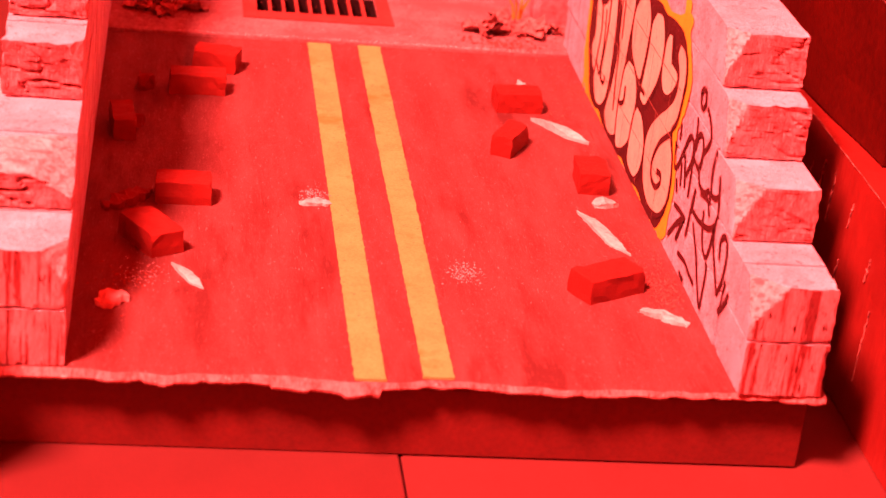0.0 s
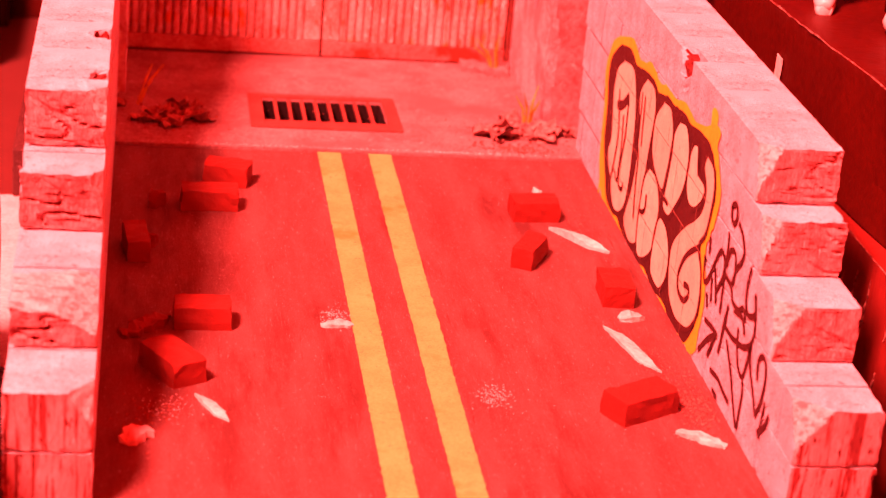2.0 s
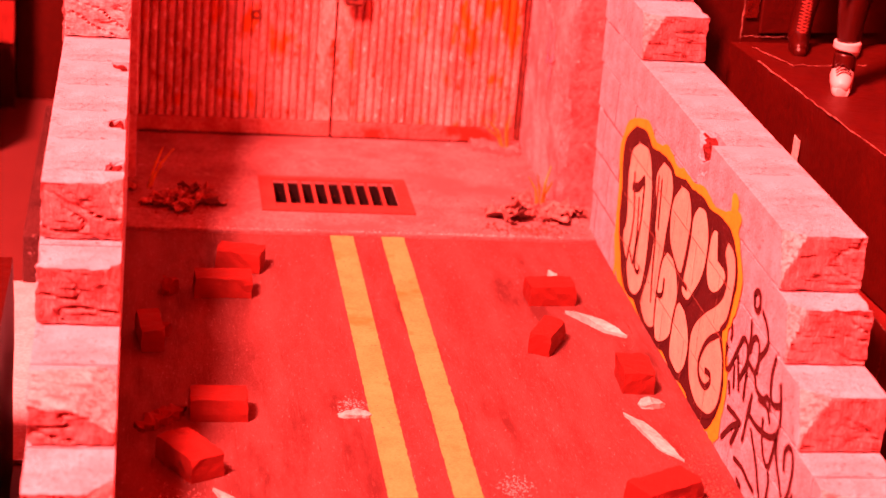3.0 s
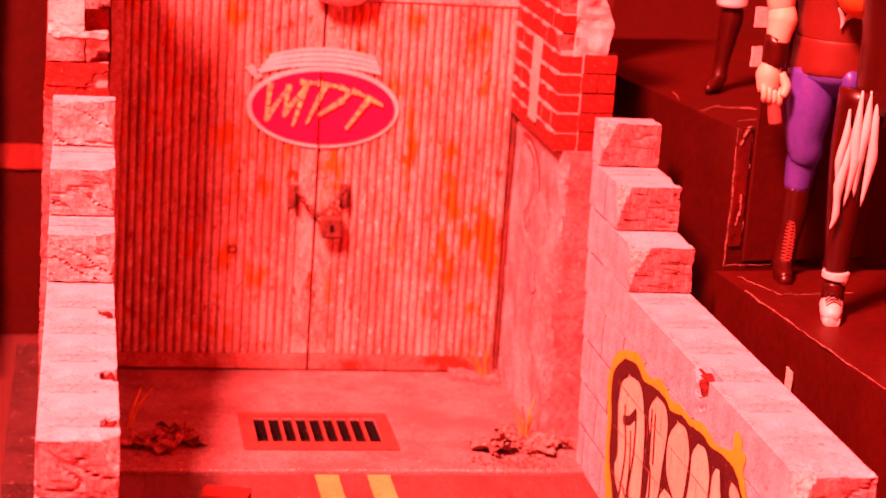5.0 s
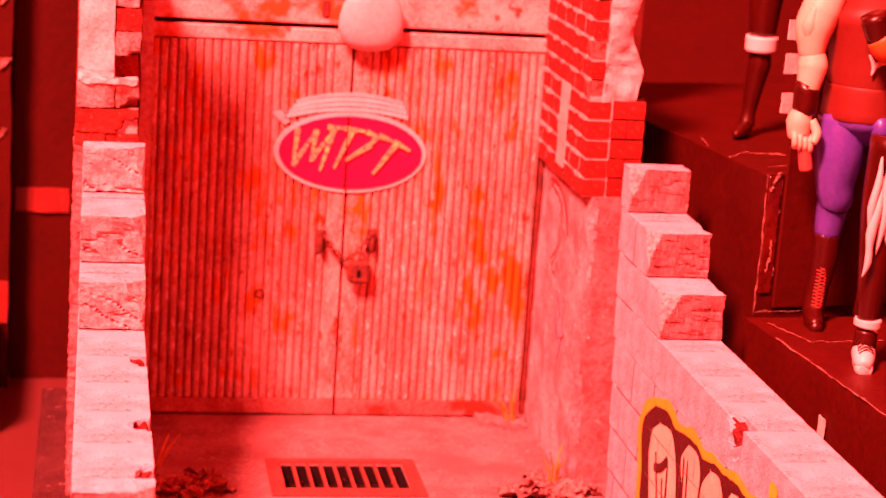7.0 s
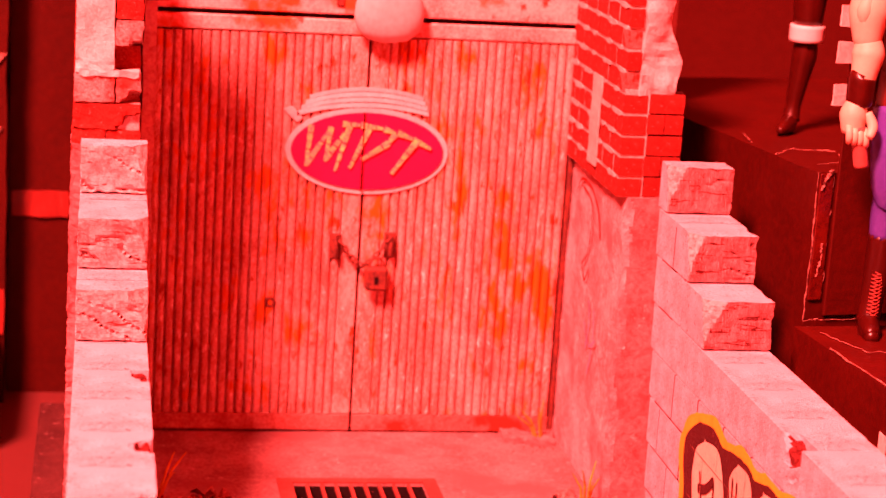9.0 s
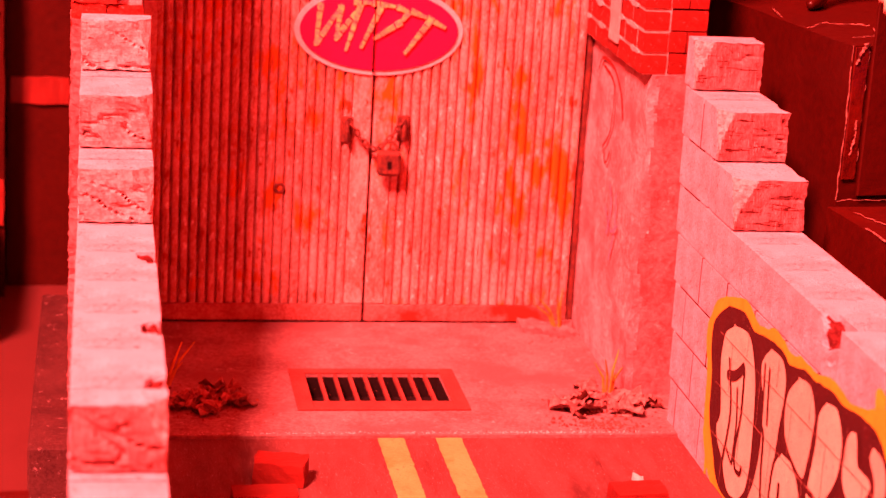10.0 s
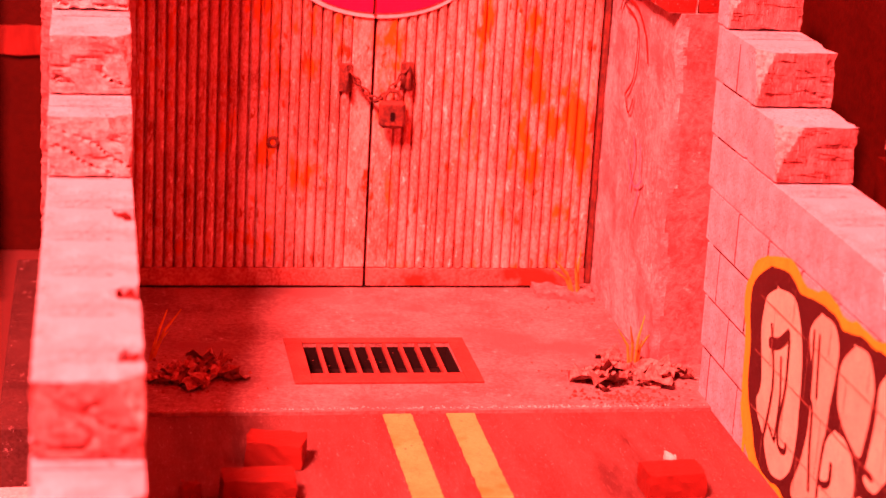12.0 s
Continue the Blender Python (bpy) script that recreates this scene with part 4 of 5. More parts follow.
def graffiti_piece():
    ob = thing("graffiti", WALL_X, 1.75, 0.0, "cream bubble graffiti with maroon and yellow outlines on block wall", "graffiti")
    paint_patch(ob, "outer_outline", SPRAYYELLOW, "yellow outline", ((2.52, 0.75), (2.32, 0.8), (2.15, 0.76), (1.97, 0.8), (1.81, 0.77), (1.68, 0.79), (1.55, 0.79), (1.39, 0.82), (1.28, 0.8), (1.11, 0.83), (1.01, 0.87), (0.92, 0.87), (0.94, 0.82), (0.91, 0.78), (0.84, 0.71), (0.82, 0.64), (0.84, 0.56), (0.89, 0.46), (0.9, 0.41), (0.84, 0.3), (0.83, 0.19), (0.85, 0.12), (0.85, 0.05), (0.91, 0.004), (0.97, 0.004), (1.05, 0.004), (1.18, 0.004), (1.34, 0.004), (1.47, 0.004), (1.61, 0.004), (1.74, 0.004), (1.85, 0.004), (2.01, 0.004), (2.13, 0.004), (2.29, 0.004), (2.43, 0.004), (2.53, 0.004), (2.64, 0.1), (2.68, 0.22), (2.69, 0.4), (2.74, 0.54), (2.65, 0.69)), 0.0004, 0.012)
    paint_patch(ob, "outline", SPRAYDARK, "maroon ground", ((2.5, 0.72), (2.32, 0.75), (2.2, 0.72), (2.07, 0.74), (1.9, 0.75), (1.81, 0.73), (1.67, 0.76), (1.55, 0.76), (1.41, 0.78), (1.3, 0.77), (1.17, 0.79), (1.05, 0.79), (0.97, 0.77), (0.9, 0.71), (0.87, 0.64), (0.89, 0.57), (0.92, 0.47), (0.96, 0.42), (0.91, 0.34), (0.87, 0.24), (0.88, 0.17), (0.93, 0.08), (1.0, 0.01), (1.07, 0.004), (1.16, 0.004), (1.26, 0.004), (1.36, 0.02), (1.47, 0.004), (1.58, 0.004), (1.69, 0.02), (1.78, 0.004), (1.89, 0.004), (2.01, 0.004), (2.13, 0.01), (2.23, 0.03), (2.35, 0.01), (2.46, 0.04), (2.54, 0.14), (2.61, 0.24), (2.63, 0.4), (2.67, 0.51), (2.65, 0.62)), 0.0012, 0.006)
    bubble(ob, 0, (2.41, 0.68), (2.27, 0.7), (2.19, 0.66), (2.12, 0.54), (2.1, 0.43), (2.09, 0.27), (2.1, 0.17), (2.13, 0.11), (2.21, 0.05), (2.31, 0.04), (2.38, 0.09), (2.41, 0.13), (2.49, 0.18), (2.52, 0.24), (2.49, 0.31), (2.54, 0.47), (2.54, 0.54), (2.51, 0.62))
    bubble(ob, 1, (2.0, 0.73), (1.88, 0.73), (1.82, 0.67), (1.82, 0.58), (1.84, 0.46), (1.85, 0.35), (1.87, 0.24), (1.86, 0.15), (1.86, 0.06), (1.94, 0.02), (2.02, 0.02), (2.11, 0.07), (2.05, 0.2), (2.02, 0.33), (2.03, 0.48), (2.09, 0.61), (2.07, 0.67))
    bubble(ob, 2, (1.79, 0.42), (1.67, 0.42), (1.58, 0.33), (1.59, 0.21), (1.61, 0.13), (1.69, 0.06), (1.8, 0.02), (1.85, 0.06), (1.87, 0.14), (1.87, 0.27), (1.85, 0.36))
    bubble(ob, 3, (1.7, 0.73), (1.59, 0.74), (1.52, 0.66), (1.52, 0.57), (1.54, 0.47), (1.57, 0.4), (1.66, 0.41), (1.78, 0.47), (1.81, 0.56), (1.79, 0.65))
    bubble(ob, 4, (1.44, 0.74), (1.34, 0.75), (1.27, 0.68), (1.26, 0.57), (1.3, 0.48), (1.38, 0.39), (1.44, 0.34), (1.53, 0.35), (1.52, 0.45), (1.5, 0.57), (1.5, 0.67))
    bubble(ob, 5, (1.54, 0.31), (1.44, 0.3), (1.35, 0.22), (1.35, 0.12), (1.42, 0.04), (1.51, 0.03), (1.59, 0.06), (1.6, 0.16), (1.58, 0.26))
    bubble(ob, 6, (1.21, 0.73), (1.15, 0.73), (1.12, 0.65), (1.03, 0.64), (1.0, 0.61), (1.04, 0.55), (1.12, 0.5), (1.2, 0.5), (1.25, 0.56), (1.25, 0.67))
    bubble(ob, 7, (1.03, 0.75), (0.94, 0.74), (0.89, 0.67), (0.89, 0.59), (0.92, 0.48), (0.98, 0.41), (0.91, 0.34), (0.88, 0.24), (0.9, 0.15), (0.99, 0.07), (1.13, 0.04), (1.26, 0.07), (1.32, 0.15), (1.33, 0.27), (1.23, 0.38), (1.08, 0.48), (1.0, 0.55), (0.99, 0.63), (1.05, 0.69))
    inner_line(ob, 0, 0.04, (2.43, 0.47), (2.34, 0.5), (2.26, 0.56))
    inner_line(ob, 1, 0.018, (2.43, 0.535), (2.36, 0.35), (2.4, 0.13))
    inner_line(ob, 2, 0.02, (2.25, 0.54), (2.24, 0.38), (2.27, 0.24), (2.25, 0.17), (2.19, 0.17), (2.18, 0.2))
    inner_line(ob, 3, 0.016, (2.31, 0.46), (2.28, 0.33), (2.29, 0.17))
    inner_line(ob, 4, 0.014, (2.36, 0.2), (2.3, 0.17))
    inner_line(ob, 5, 0.016, (2.04, 0.65), (2.02, 0.48))
    inner_line(ob, 6, 0.016, (1.99, 0.65), (1.97, 0.5), (1.96, 0.45))
    inner_line(ob, 7, 0.014, (2.06, 0.47), (2.03, 0.46))
    inner_line(ob, 8, 0.018, (2.05, 0.43), (1.99, 0.41), (1.97, 0.27), (1.94, 0.14))
    inner_line(ob, 9, 0.022, (1.78, 0.3), (1.78, 0.24), (1.83, 0.21), (1.87, 0.21))
    inner_line(ob, 10, 0.024, (1.56, 0.39), (1.46, 0.39))
    inner_line(ob, 11, 0.022, (1.15, 0.73), (1.11, 0.64))
    inner_line(ob, 12, 0.026, (0.97, 0.41), (1.11, 0.32), (1.18, 0.22), (1.16, 0.16), (1.08, 0.15), (1.02, 0.19), (1.03, 0.22), (1.09, 0.21))
    for y, z0, z1, w in ((2.60, 0.004, 0.20, 0.050), (2.52, 0.004, 0.08, 0.05), (1.02, 0.004, 0.10, 0.06), (0.95, 0.004, 0.10, 0.05), (1.10, 0.004, 0.05, 0.04), (1.02, 0.80, 0.90, 0.09), (0.97, 0.76, 0.84, 0.05), (1.30, 0.004, 0.04, 0.03), (0.90, 0.004, 0.08, 0.012)):
        bm = bmesh.new()
        ribbon(bm, [(y - 1.75, z0), (y - 1.75, (z0 + z1) / 2), (y - 1.75, z1)], [w * 0.5, w * 0.8, w], -0.0003)
        part("drip", bm, SPRAYYELLOW, ob, "yellow drip")

    joints = [((0.93, c * COURSE), (2.56, c * COURSE)) for c in (1, 2, 3)]
    for c in range(4):
        foot, head = c * COURSE + 0.01, min((c + 1) * COURSE, 0.72)
        joints += [((y, foot), (y, head)) for y in [0.06 + (0.5 * LONG if c % 2 else 0) + LONG * k for k in range(3, 8)] if 0.97 < y < 2.5]
    for n, (a, b) in enumerate(joints):
        bm = bmesh.new()
        line = [(a[0] + (b[0] - a[0]) * k / 24 - 1.75, a[1] + (b[1] - a[1]) * k / 24) for k in range(25)]
        ribbon(bm, [(y + 0.002 * noise.noise(Vector((y * 40, z * 40, n))), z + 0.002 * noise.noise(Vector((y * 40, z * 40, n + 9)))) for y, z in line],
               [0.0030 + 0.0030 * noise.noise(Vector((y * 25, z * 25, n))) for y, z in line], -0.0060)
        part("cracked_joint", bm, CRACK, ob, "block joint cracked through the paint")


graffiti_piece()


def graffiti_tag():
    ob = thing("graffiti_tag", WALL_X, 0.7, 0.0, "thin maroon marker scrawl on the block wall", "graffiti")
    strokes = [
        ((0.673, 0.687), (0.645, 0.708), (0.613, 0.707), (0.601, 0.669), (0.622, 0.644), (0.652, 0.649), (0.673, 0.687)),
        ((0.564, 0.666), (0.507, 0.643), (0.467, 0.597), (0.484, 0.555), (0.528, 0.509), (0.536, 0.456)),
        ((0.661, 0.592), (0.648, 0.537), (0.647, 0.465), (0.64, 0.382), (0.636, 0.303)),
        ((0.824, 0.347), (0.776, 0.426), (0.726, 0.497), (0.671, 0.495), (0.657, 0.433), (0.707, 0.353)),
        ((0.633, 0.486), (0.614, 0.546), (0.559, 0.556), (0.534, 0.499), (0.554, 0.44)),
        ((0.863, 0.493), (0.854, 0.438)),
        ((0.898, 0.404), (0.867, 0.321), (0.816, 0.354)),
        ((0.782, 0.372), (0.757, 0.294)),
        ((0.758, 0.419), (0.698, 0.312)),
        ((0.813, 0.292), (0.792, 0.256)),
        ((0.638, 0.447), (0.551, 0.435), (0.516, 0.4), (0.438, 0.399), (0.39, 0.427), (0.351, 0.402)),
        ((0.366, 0.583), (0.382, 0.508), (0.36, 0.44), (0.317, 0.432), (0.262, 0.463), (0.283, 0.522)),
        ((0.283, 0.522), (0.252, 0.46), (0.237, 0.398)),
        ((0.549, 0.364), (0.566, 0.298), (0.58, 0.204), (0.588, 0.17)),
        ((0.573, 0.288), (0.466, 0.286), (0.336, 0.31), (0.26, 0.352), (0.243, 0.385)),
        ((0.48, 0.381), (0.384, 0.394), (0.339, 0.358)),
        ((0.406, 0.342), (0.395, 0.29), (0.359, 0.235), (0.3, 0.213), (0.272, 0.262), (0.253, 0.352), (0.235, 0.294), (0.163, 0.223), (0.107, 0.167)),
        ((0.511, 0.25), (0.461, 0.209), (0.411, 0.167), (0.338, 0.086), (0.276, 0.034), (0.268, 0.099), (0.266, 0.173), (0.283, 0.201)),
        ((0.107, 0.167), (0.072, 0.233), (0.062, 0.321), (0.086, 0.372), (0.127, 0.373), (0.155, 0.339), (0.141, 0.283)),
        ((0.032, 0.247), (0.037, 0.193), (0.045, 0.122)),
        ((-0.024, 0.23), (0.005, 0.177), (0.061, 0.128)),
        ((0.791, 0.204), (0.698, 0.216), (0.629, 0.218)),
        ((0.64, 0.213), (0.722, 0.16), (0.817, 0.071)),
        ((0.648, 0.202), (0.703, 0.102)),
        ((0.644, 0.074), (0.54, 0.086), (0.464, 0.074), (0.4, 0.07)),
        ((0.586, 0.022), (0.533, 0.018)),
    ]
    for k, pts in enumerate(strokes):
        bm = bmesh.new()
        ribbon(bm, [(y - 0.7, z) for y, z in smooth_line(pts)], 0.022, -0.0006 - 0.00003 * k)
        part("stroke", bm, SPRAYDARK, ob)


graffiti_tag()


def plaster_scrawl():
    ob = thing("graffiti_tag", 0.925, 4.0, 0.0, "faint red and violet scrawl on the pillar plaster", "graffiti")
    for k, (pts, w, mat) in enumerate(((((4.24, 1.28), (4.18, 1.34), (3.98, 1.33), (3.84, 1.25), (3.78, 1.15)), 0.016, BRICK), (((4.16, 1.31), (3.96, 1.26), (3.96, 1.06), (4.07, 0.96)), 0.014, BRICK),
                                       (((4.07, 0.96), (4.0, 0.9), (3.94, 0.97)), 0.012, BRICK), (((3.88, 0.83), (3.84, 0.74), (3.88, 0.61)), 0.012, VIOLET), (((3.77, 0.82), (3.75, 0.67), (3.81, 0.51)), 0.010, VIOLET), (((3.93, 0.72), (3.82, 0.64), (3.71, 0.69)), 0.010, VIOLET))):
        bm = bmesh.new()
        ribbon(bm, [(y - 4.0, z) for y, z in smooth_line(pts)], w, -0.0005 * k)
        part("stroke", bm, mat, ob)


VIOLET = material("faded_violet_spray", (0.46, 0.20, 0.42), (0.42, 0.22, 0.34), 0.9, 900, 90, 0.8, 0.2, spec=0.2)
plaster_scrawl()


# ---- loose bricks and debris on the road ----
def loose_brick(x, y, rz, long=0.235, wide=0.115, tall=0.088, seed=0):
    bm = grid_box(0, long, 0, wide, 0, tall, 0.03)
    rng = random.Random(seed)
    chip(bm, [((long - 0.02, 0.0, tall), (0.6, -0.5, 0.6)), ((0.0, 0.01, tall - 0.004), (-0.4, -0.5, 0.8)), ((rng.uniform(0.05, long), 0.004, tall), (0, -0.7, 0.7)), ((0.004, wide, tall), (-0.7, 0.5, 0.5))])
    rough(bm, bm.verts, 0.006, 24, seed)
    for v in bm.verts:
        v.co.z = max(v.co.z, 0.0)
    return solid("loose_brick", bm, LOOSE, x, y, 0.0, "loose red brick lying on the road", "brick", "loose bricks", rz=rz)


for k, (x, y, rz, long, wide) in enumerate(((0.679, 0.322, 29, 0.25, 0.128), (0.602, 2.197, 3, 0.20, 0.125), (0.586, 1.66, 62, 0.21, 0.09), (0.935, 1.32, 87, 0.20, 0.125),
                                            (-0.839, 1.026, 1, 0.205, 0.122), (-0.963, 0.743, -59, 0.235, 0.13), (-0.801, 2.199, 2, 0.235, 0.12), (-0.711, 2.528, -14, 0.193, 0.13), (-1.016, 1.636, 6, 0.09, 0.22))):
    loose_brick(x, y, rz, long, wide, seed=k)


def shard(x, y, rz, long, wide, tall, mat, label, category, seed, pointed=0.5):
    bm = grid_box(-long / 2, long / 2, -wide / 2, wide / 2, 0, tall, min(wide, long) / 4)
    for v in bm.verts:
        f = abs(v.co.x) / (long / 2)
        v.co.y *= 1 - pointed * f ** 2
        v.co.y += (0.10 if category == "wood_splinter" else 0.42) * wide * noise.noise(Vector((v.co.x * 34, seed + (3 if v.co.y > 0 else 0), 0)))
        if v.co.z > 0:
            v.co.z *= 1 - 0.5 * f ** 2 + (0.1 if category == "wood_splinter" else 0.4) * noise.noise(Vector((v.co.x * 30, v.co.y * 30, seed)))
    rough(bm, [v for v in bm.verts if v.co.z > 0], 0.002 if category == "wood_splinter" else 0.006, 40, seed)
    if category == "wood_splinter":
        for v in bm.verts:
            v.co.x += 2.0 * v.co.y + 0.25 * wide * noise.noise(Vector((v.co.y * 160, seed, 1)))
    return solid(category, bm, mat, x, y, 0.0, label, category.replace("_", " "), "debris on the road", rz=rz)


shard(-0.963, 0.195, 48, 0.12, 0.075, 0.030, CHIP, "lump of pale plaster on the road", "plaster_lump", 1)
shard(-0.717, 0.412, -67, 0.17, 0.038, 0.016, CHIP, "pale wood splinter on the road", "wood_splinter", 2, 0.3)
shard(-0.937, 1.039, 48, 0.245, 0.08, 0.03, LOOSE, "flat shard of brick on the road", "brick_shard", 3, 0.7)
shard(-0.242, 1.099, 6, 0.12, 0.05, 0.014, CHIP, "pale plaster chip on the road", "plaster_chip", 4)
shard(0.843, 2.001, -58, 0.25, 0.045, 0.03, CHIP, "pale stick of wood on the road", "wood_splinter", 5, 0.1)
shard(0.841, 0.951, -77, 0.32, 0.050, 0.014, CHIP, "pale wood splinter on the road", "wood_splinter", 6, 0.12)
shard(0.902, 1.223, 8, 0.10, 0.06, 0.025, CHIP, "pale plaster chip on the road", "plaster_chip", 7)
shard(0.930, 0.241, -36, 0.18, 0.05, 0.018, CHIP, "pale plaster chip beside the block wall", "plaster_chip", 8)
shard(-0.928, 1.822, 60, 0.08, 0.05, 0.05, LOOSE, "piece of brick in the shade of the wall", "brick_shard", 9)
shard(-0.903, 2.263, 60, 0.09, 0.06, 0.06, LOOSE, "piece of brick in the shade of the wall", "brick_shard", 10)
shard(0.742, 2.454, 60, 0.05, 0.04, 0.06, CHIP, "small pale chip behind a brick", "plaster_chip", 12)


def grit(name, mat, label, spots, seed, base=0.001):
    rng = random.Random(seed)
    verts, faces = [], []
    for cx, cy, rx, ry, n, size in spots:
        for _ in range(n):
            x, y = cx + rng.gauss(0, rx), cy + rng.gauss(0, ry)
            s = size * rng.uniform(0.4, 1.3)
            if not -1.08 < x < 1.04 or y < FRONT + 0.05:
                continue
            b = len(verts)
            a = rng.random() * 6.3
            for k in range(4):
                verts.append((x + s * math.cos(a + k * 1.57) * rng.uniform(0.6, 1.2), y + s * math.sin(a + k * 1.57) * rng.uniform(0.6, 1.2), base))
            verts.append((x, y, base + s * rng.uniform(0.6, 1.2)))
            faces += [(b, b + 1, b + 4), (b + 1, b + 2, b + 4), (b + 2, b + 3, b + 4), (b + 3, b, b + 4)]
    me = bpy.data.meshes.new(name)
    me.from_pydata([U * Vector(v) for v in verts], [], faces)
    me.materials.append(mat)
    tagged(new(name, me), label, "grit", kind="stuff")


grit("brick_grit", GRIT, "fine brick crumbs scattered on the road", ((0.965, 0.475, 0.045, 0.10, 420, 0.006), (0.94, 0.786, 0.06, 0.13, 180, 0.005), (-0.90, 0.352, 0.07, 0.07, 120, 0.005), (0.0, 1.3, 0.6, 0.9, 160, 0.004), (0.94, 2.38, 0.05, 0.4, 120, 0.006)), 3)
grit("plaster_grit", MORTAR, "white plaster dust and crumbs on the road", ((0.264, 0.544, 0.030, 0.045, 200, 0.0036), (-0.242, 1.168, 0.026, 0.040, 150, 0.004), (-0.858, 0.423, 0.05, 0.06, 80, 0.0038), (0.2, 0.35, 0.4, 0.3, 130, 0.0022), (0.0, 1.5, 0.6, 1.0, 350, 0.0018), (0.2, 2.7, 0.5, 0.2, 200, 0.0022)), 5)
grit("lip_grit", MORTAR, "pale crumbs along the broken lip of the slab", ((0.5, 3.012, 0.4, 0.010, 260, 0.0045), (-0.4, 3.012, 0.4, 0.008, 120, 0.004)), 9, 0.0125)


grit("slab_grit", GRIT, "crumbs of rubble and leaf on the slab", ((0.749, 3.10, 0.10, 0.035, 150, 0.009), (0.80, 3.31, 0.12, 0.08, 160, 0.008), (-0.855, 3.34, 0.10, 0.09, 150, 0.008), (0.816, 4.25, 0.06, 0.08, 60, 0.006), (0.0, 3.6, 0.5, 0.4, 120, 0.0035)), 7, 0.0125)


# ---- leaves and straw on the slab ----
def leaf_pile(x, y, label, spots, seed):
    ob = thing("leaf_pile", x, y, 0.012, label, "dry leaves")
    rng = random.Random(seed)
    for cx, cy, size, tilt in spots:
        bm = bmesh.new()
        n = 7
        rows = []
        turn = Matrix.Rotation(rng.random() * 6.3, 3, "Z") @ Matrix.Rotation(rng.uniform(-0.5, 0.5) * tilt, 3, "X")
        for i in range(n):
            f = i / (n - 1)
            w = size * 0.42 * math.sin(math.pi * min(1, f + 0.08)) * rng.uniform(0.6, 1.2) + 0.004
            for_row = []
            for s in (-1, 0, 1):
                p = turn @ Vector(((f - 0.5) * size, s * w, abs(s) * w * rng.uniform(0.1, 0.7) + size * 0.25 * (f - 0.5) ** 2 * rng.uniform(0.5, 2)))
                for_row.append(p + Vector((cx, cy, 0.02 + 0.03 * rng.random() * tilt)))
            rows.append(for_row)
        low = min(p.z for r in rows for p in r)
        top = [[bm.verts.new(p - Vector((0, 0, low - 0.002))) for p in r] for r in rows]
        bot = [[bm.verts.new(v.co - Vector((0, 0, 0.003))) for v in r] for r in top]
        for a, b, c, d in zip(top, top[1:], bot, bot[1:]):
            for k in (0, 1):
                bm.faces.new((a[k], b[k], b[k + 1], a[k + 1]))
                bm.faces.new((c[k], c[k + 1], d[k + 1], d[k]))
        part("leaf", bm, LEAF, ob)


rng = random.Random(21)
leaf_pile(-0.864, 3.345, "heap of dry brown leaves beside the block wall", [(rng.gauss(0, 0.085), rng.gauss(0, 0.08), rng.uniform(0.05, 0.13), 1.0) for _ in range(26)], 5)
leaf_pile(0.80, 3.335, "dry leaves and rubble at the foot of the pillar", [(rng.gauss(0, 0.12), rng.gauss(0, 0.07), rng.uniform(0.06, 0.18), 1.0) for _ in range(24)], 6)


def straw_tuft(x, y, label, blades, seed, lean=(0, 0)):
    ob = thing("straw_tuft", x, y, 0.012, label, "dry grass", "straw tufts")
    rng = random.Random(seed)
    for _ in range(blades):
        bm = bmesh.new()
        a, h = rng.random() * 6.3, rng.uniform(0.12, 0.22)
        dx, dy = lean[0] + 0.07 * math.cos(a), lean[1] + 0.07 * math.sin(a)
        tube(bm, [(0.015 * math.cos(a), 0.015 * math.sin(a), 0), (dx * 0.4, dy * 0.4, h * 0.6), (dx, dy, h)], [0.007, 0.006, 0.002], sides=5)
        part("blade", bm, STRAW, ob)


straw_tuft(0.862, 3.40, "tuft of dry yellow grass at the foot of the pillar", 6, 1)
straw_tuft(0.842, 4.31, "tuft of dry yellow grass by the door jamb", 6, 2, (-0.06, 0))
straw_tuft(-0.984, 3.55, "dry yellow stalk beside the block wall", 3, 3, (0.10, 0))


# ---- black boxes and dolls beside the model ----
def scuff_glint(parent, points, width, seed):
    bm = bmesh.new()
    rng = random.Random(seed)
    pts = []
    for a, b in zip(points, points[1:]):
        for k in range(14):
            pts.append(Vector(a).lerp(Vector(b), k / 14) + 0.006 * noise.noise_vector(Vector((k * 0.9 + seed, seed, 1))))
    pts.append(Vector(points[-1]))
    tube(bm, pts, [width * (0.35 + abs(noise.noise(Vector((k * 0.33, seed, 2)))) * 0.9) for k in range(len(pts))], sides=5)
    part("scuffed_edge", bm, SCUFFGLINT, parent, "pale line: worn edges and painted wrap glints")


def wrapped_box(name, x0, x1, y0, y1, z0, z1, mat, label, seed, rz=0.0):
    ob = thing(name, x0, y0, z0, label, "display box", "black display boxes", rz=rz)
    bm = grid_box(0, x1 - x0, 0, y1 - y0, 0, z1 - z0, 0.16)
    for v in bm.verts:
        v.co.x += 0.012 * noise.noise(v.co * 3.1 + Vector((seed, 0, 0)))
        if v.co.z > 0.01:
            v.co.z += 0.008 * noise.noise(v.co * 2.7 + Vector((0, seed, 0)))
    part("wrap", bm, mat, ob, smooth=False)
    return ob


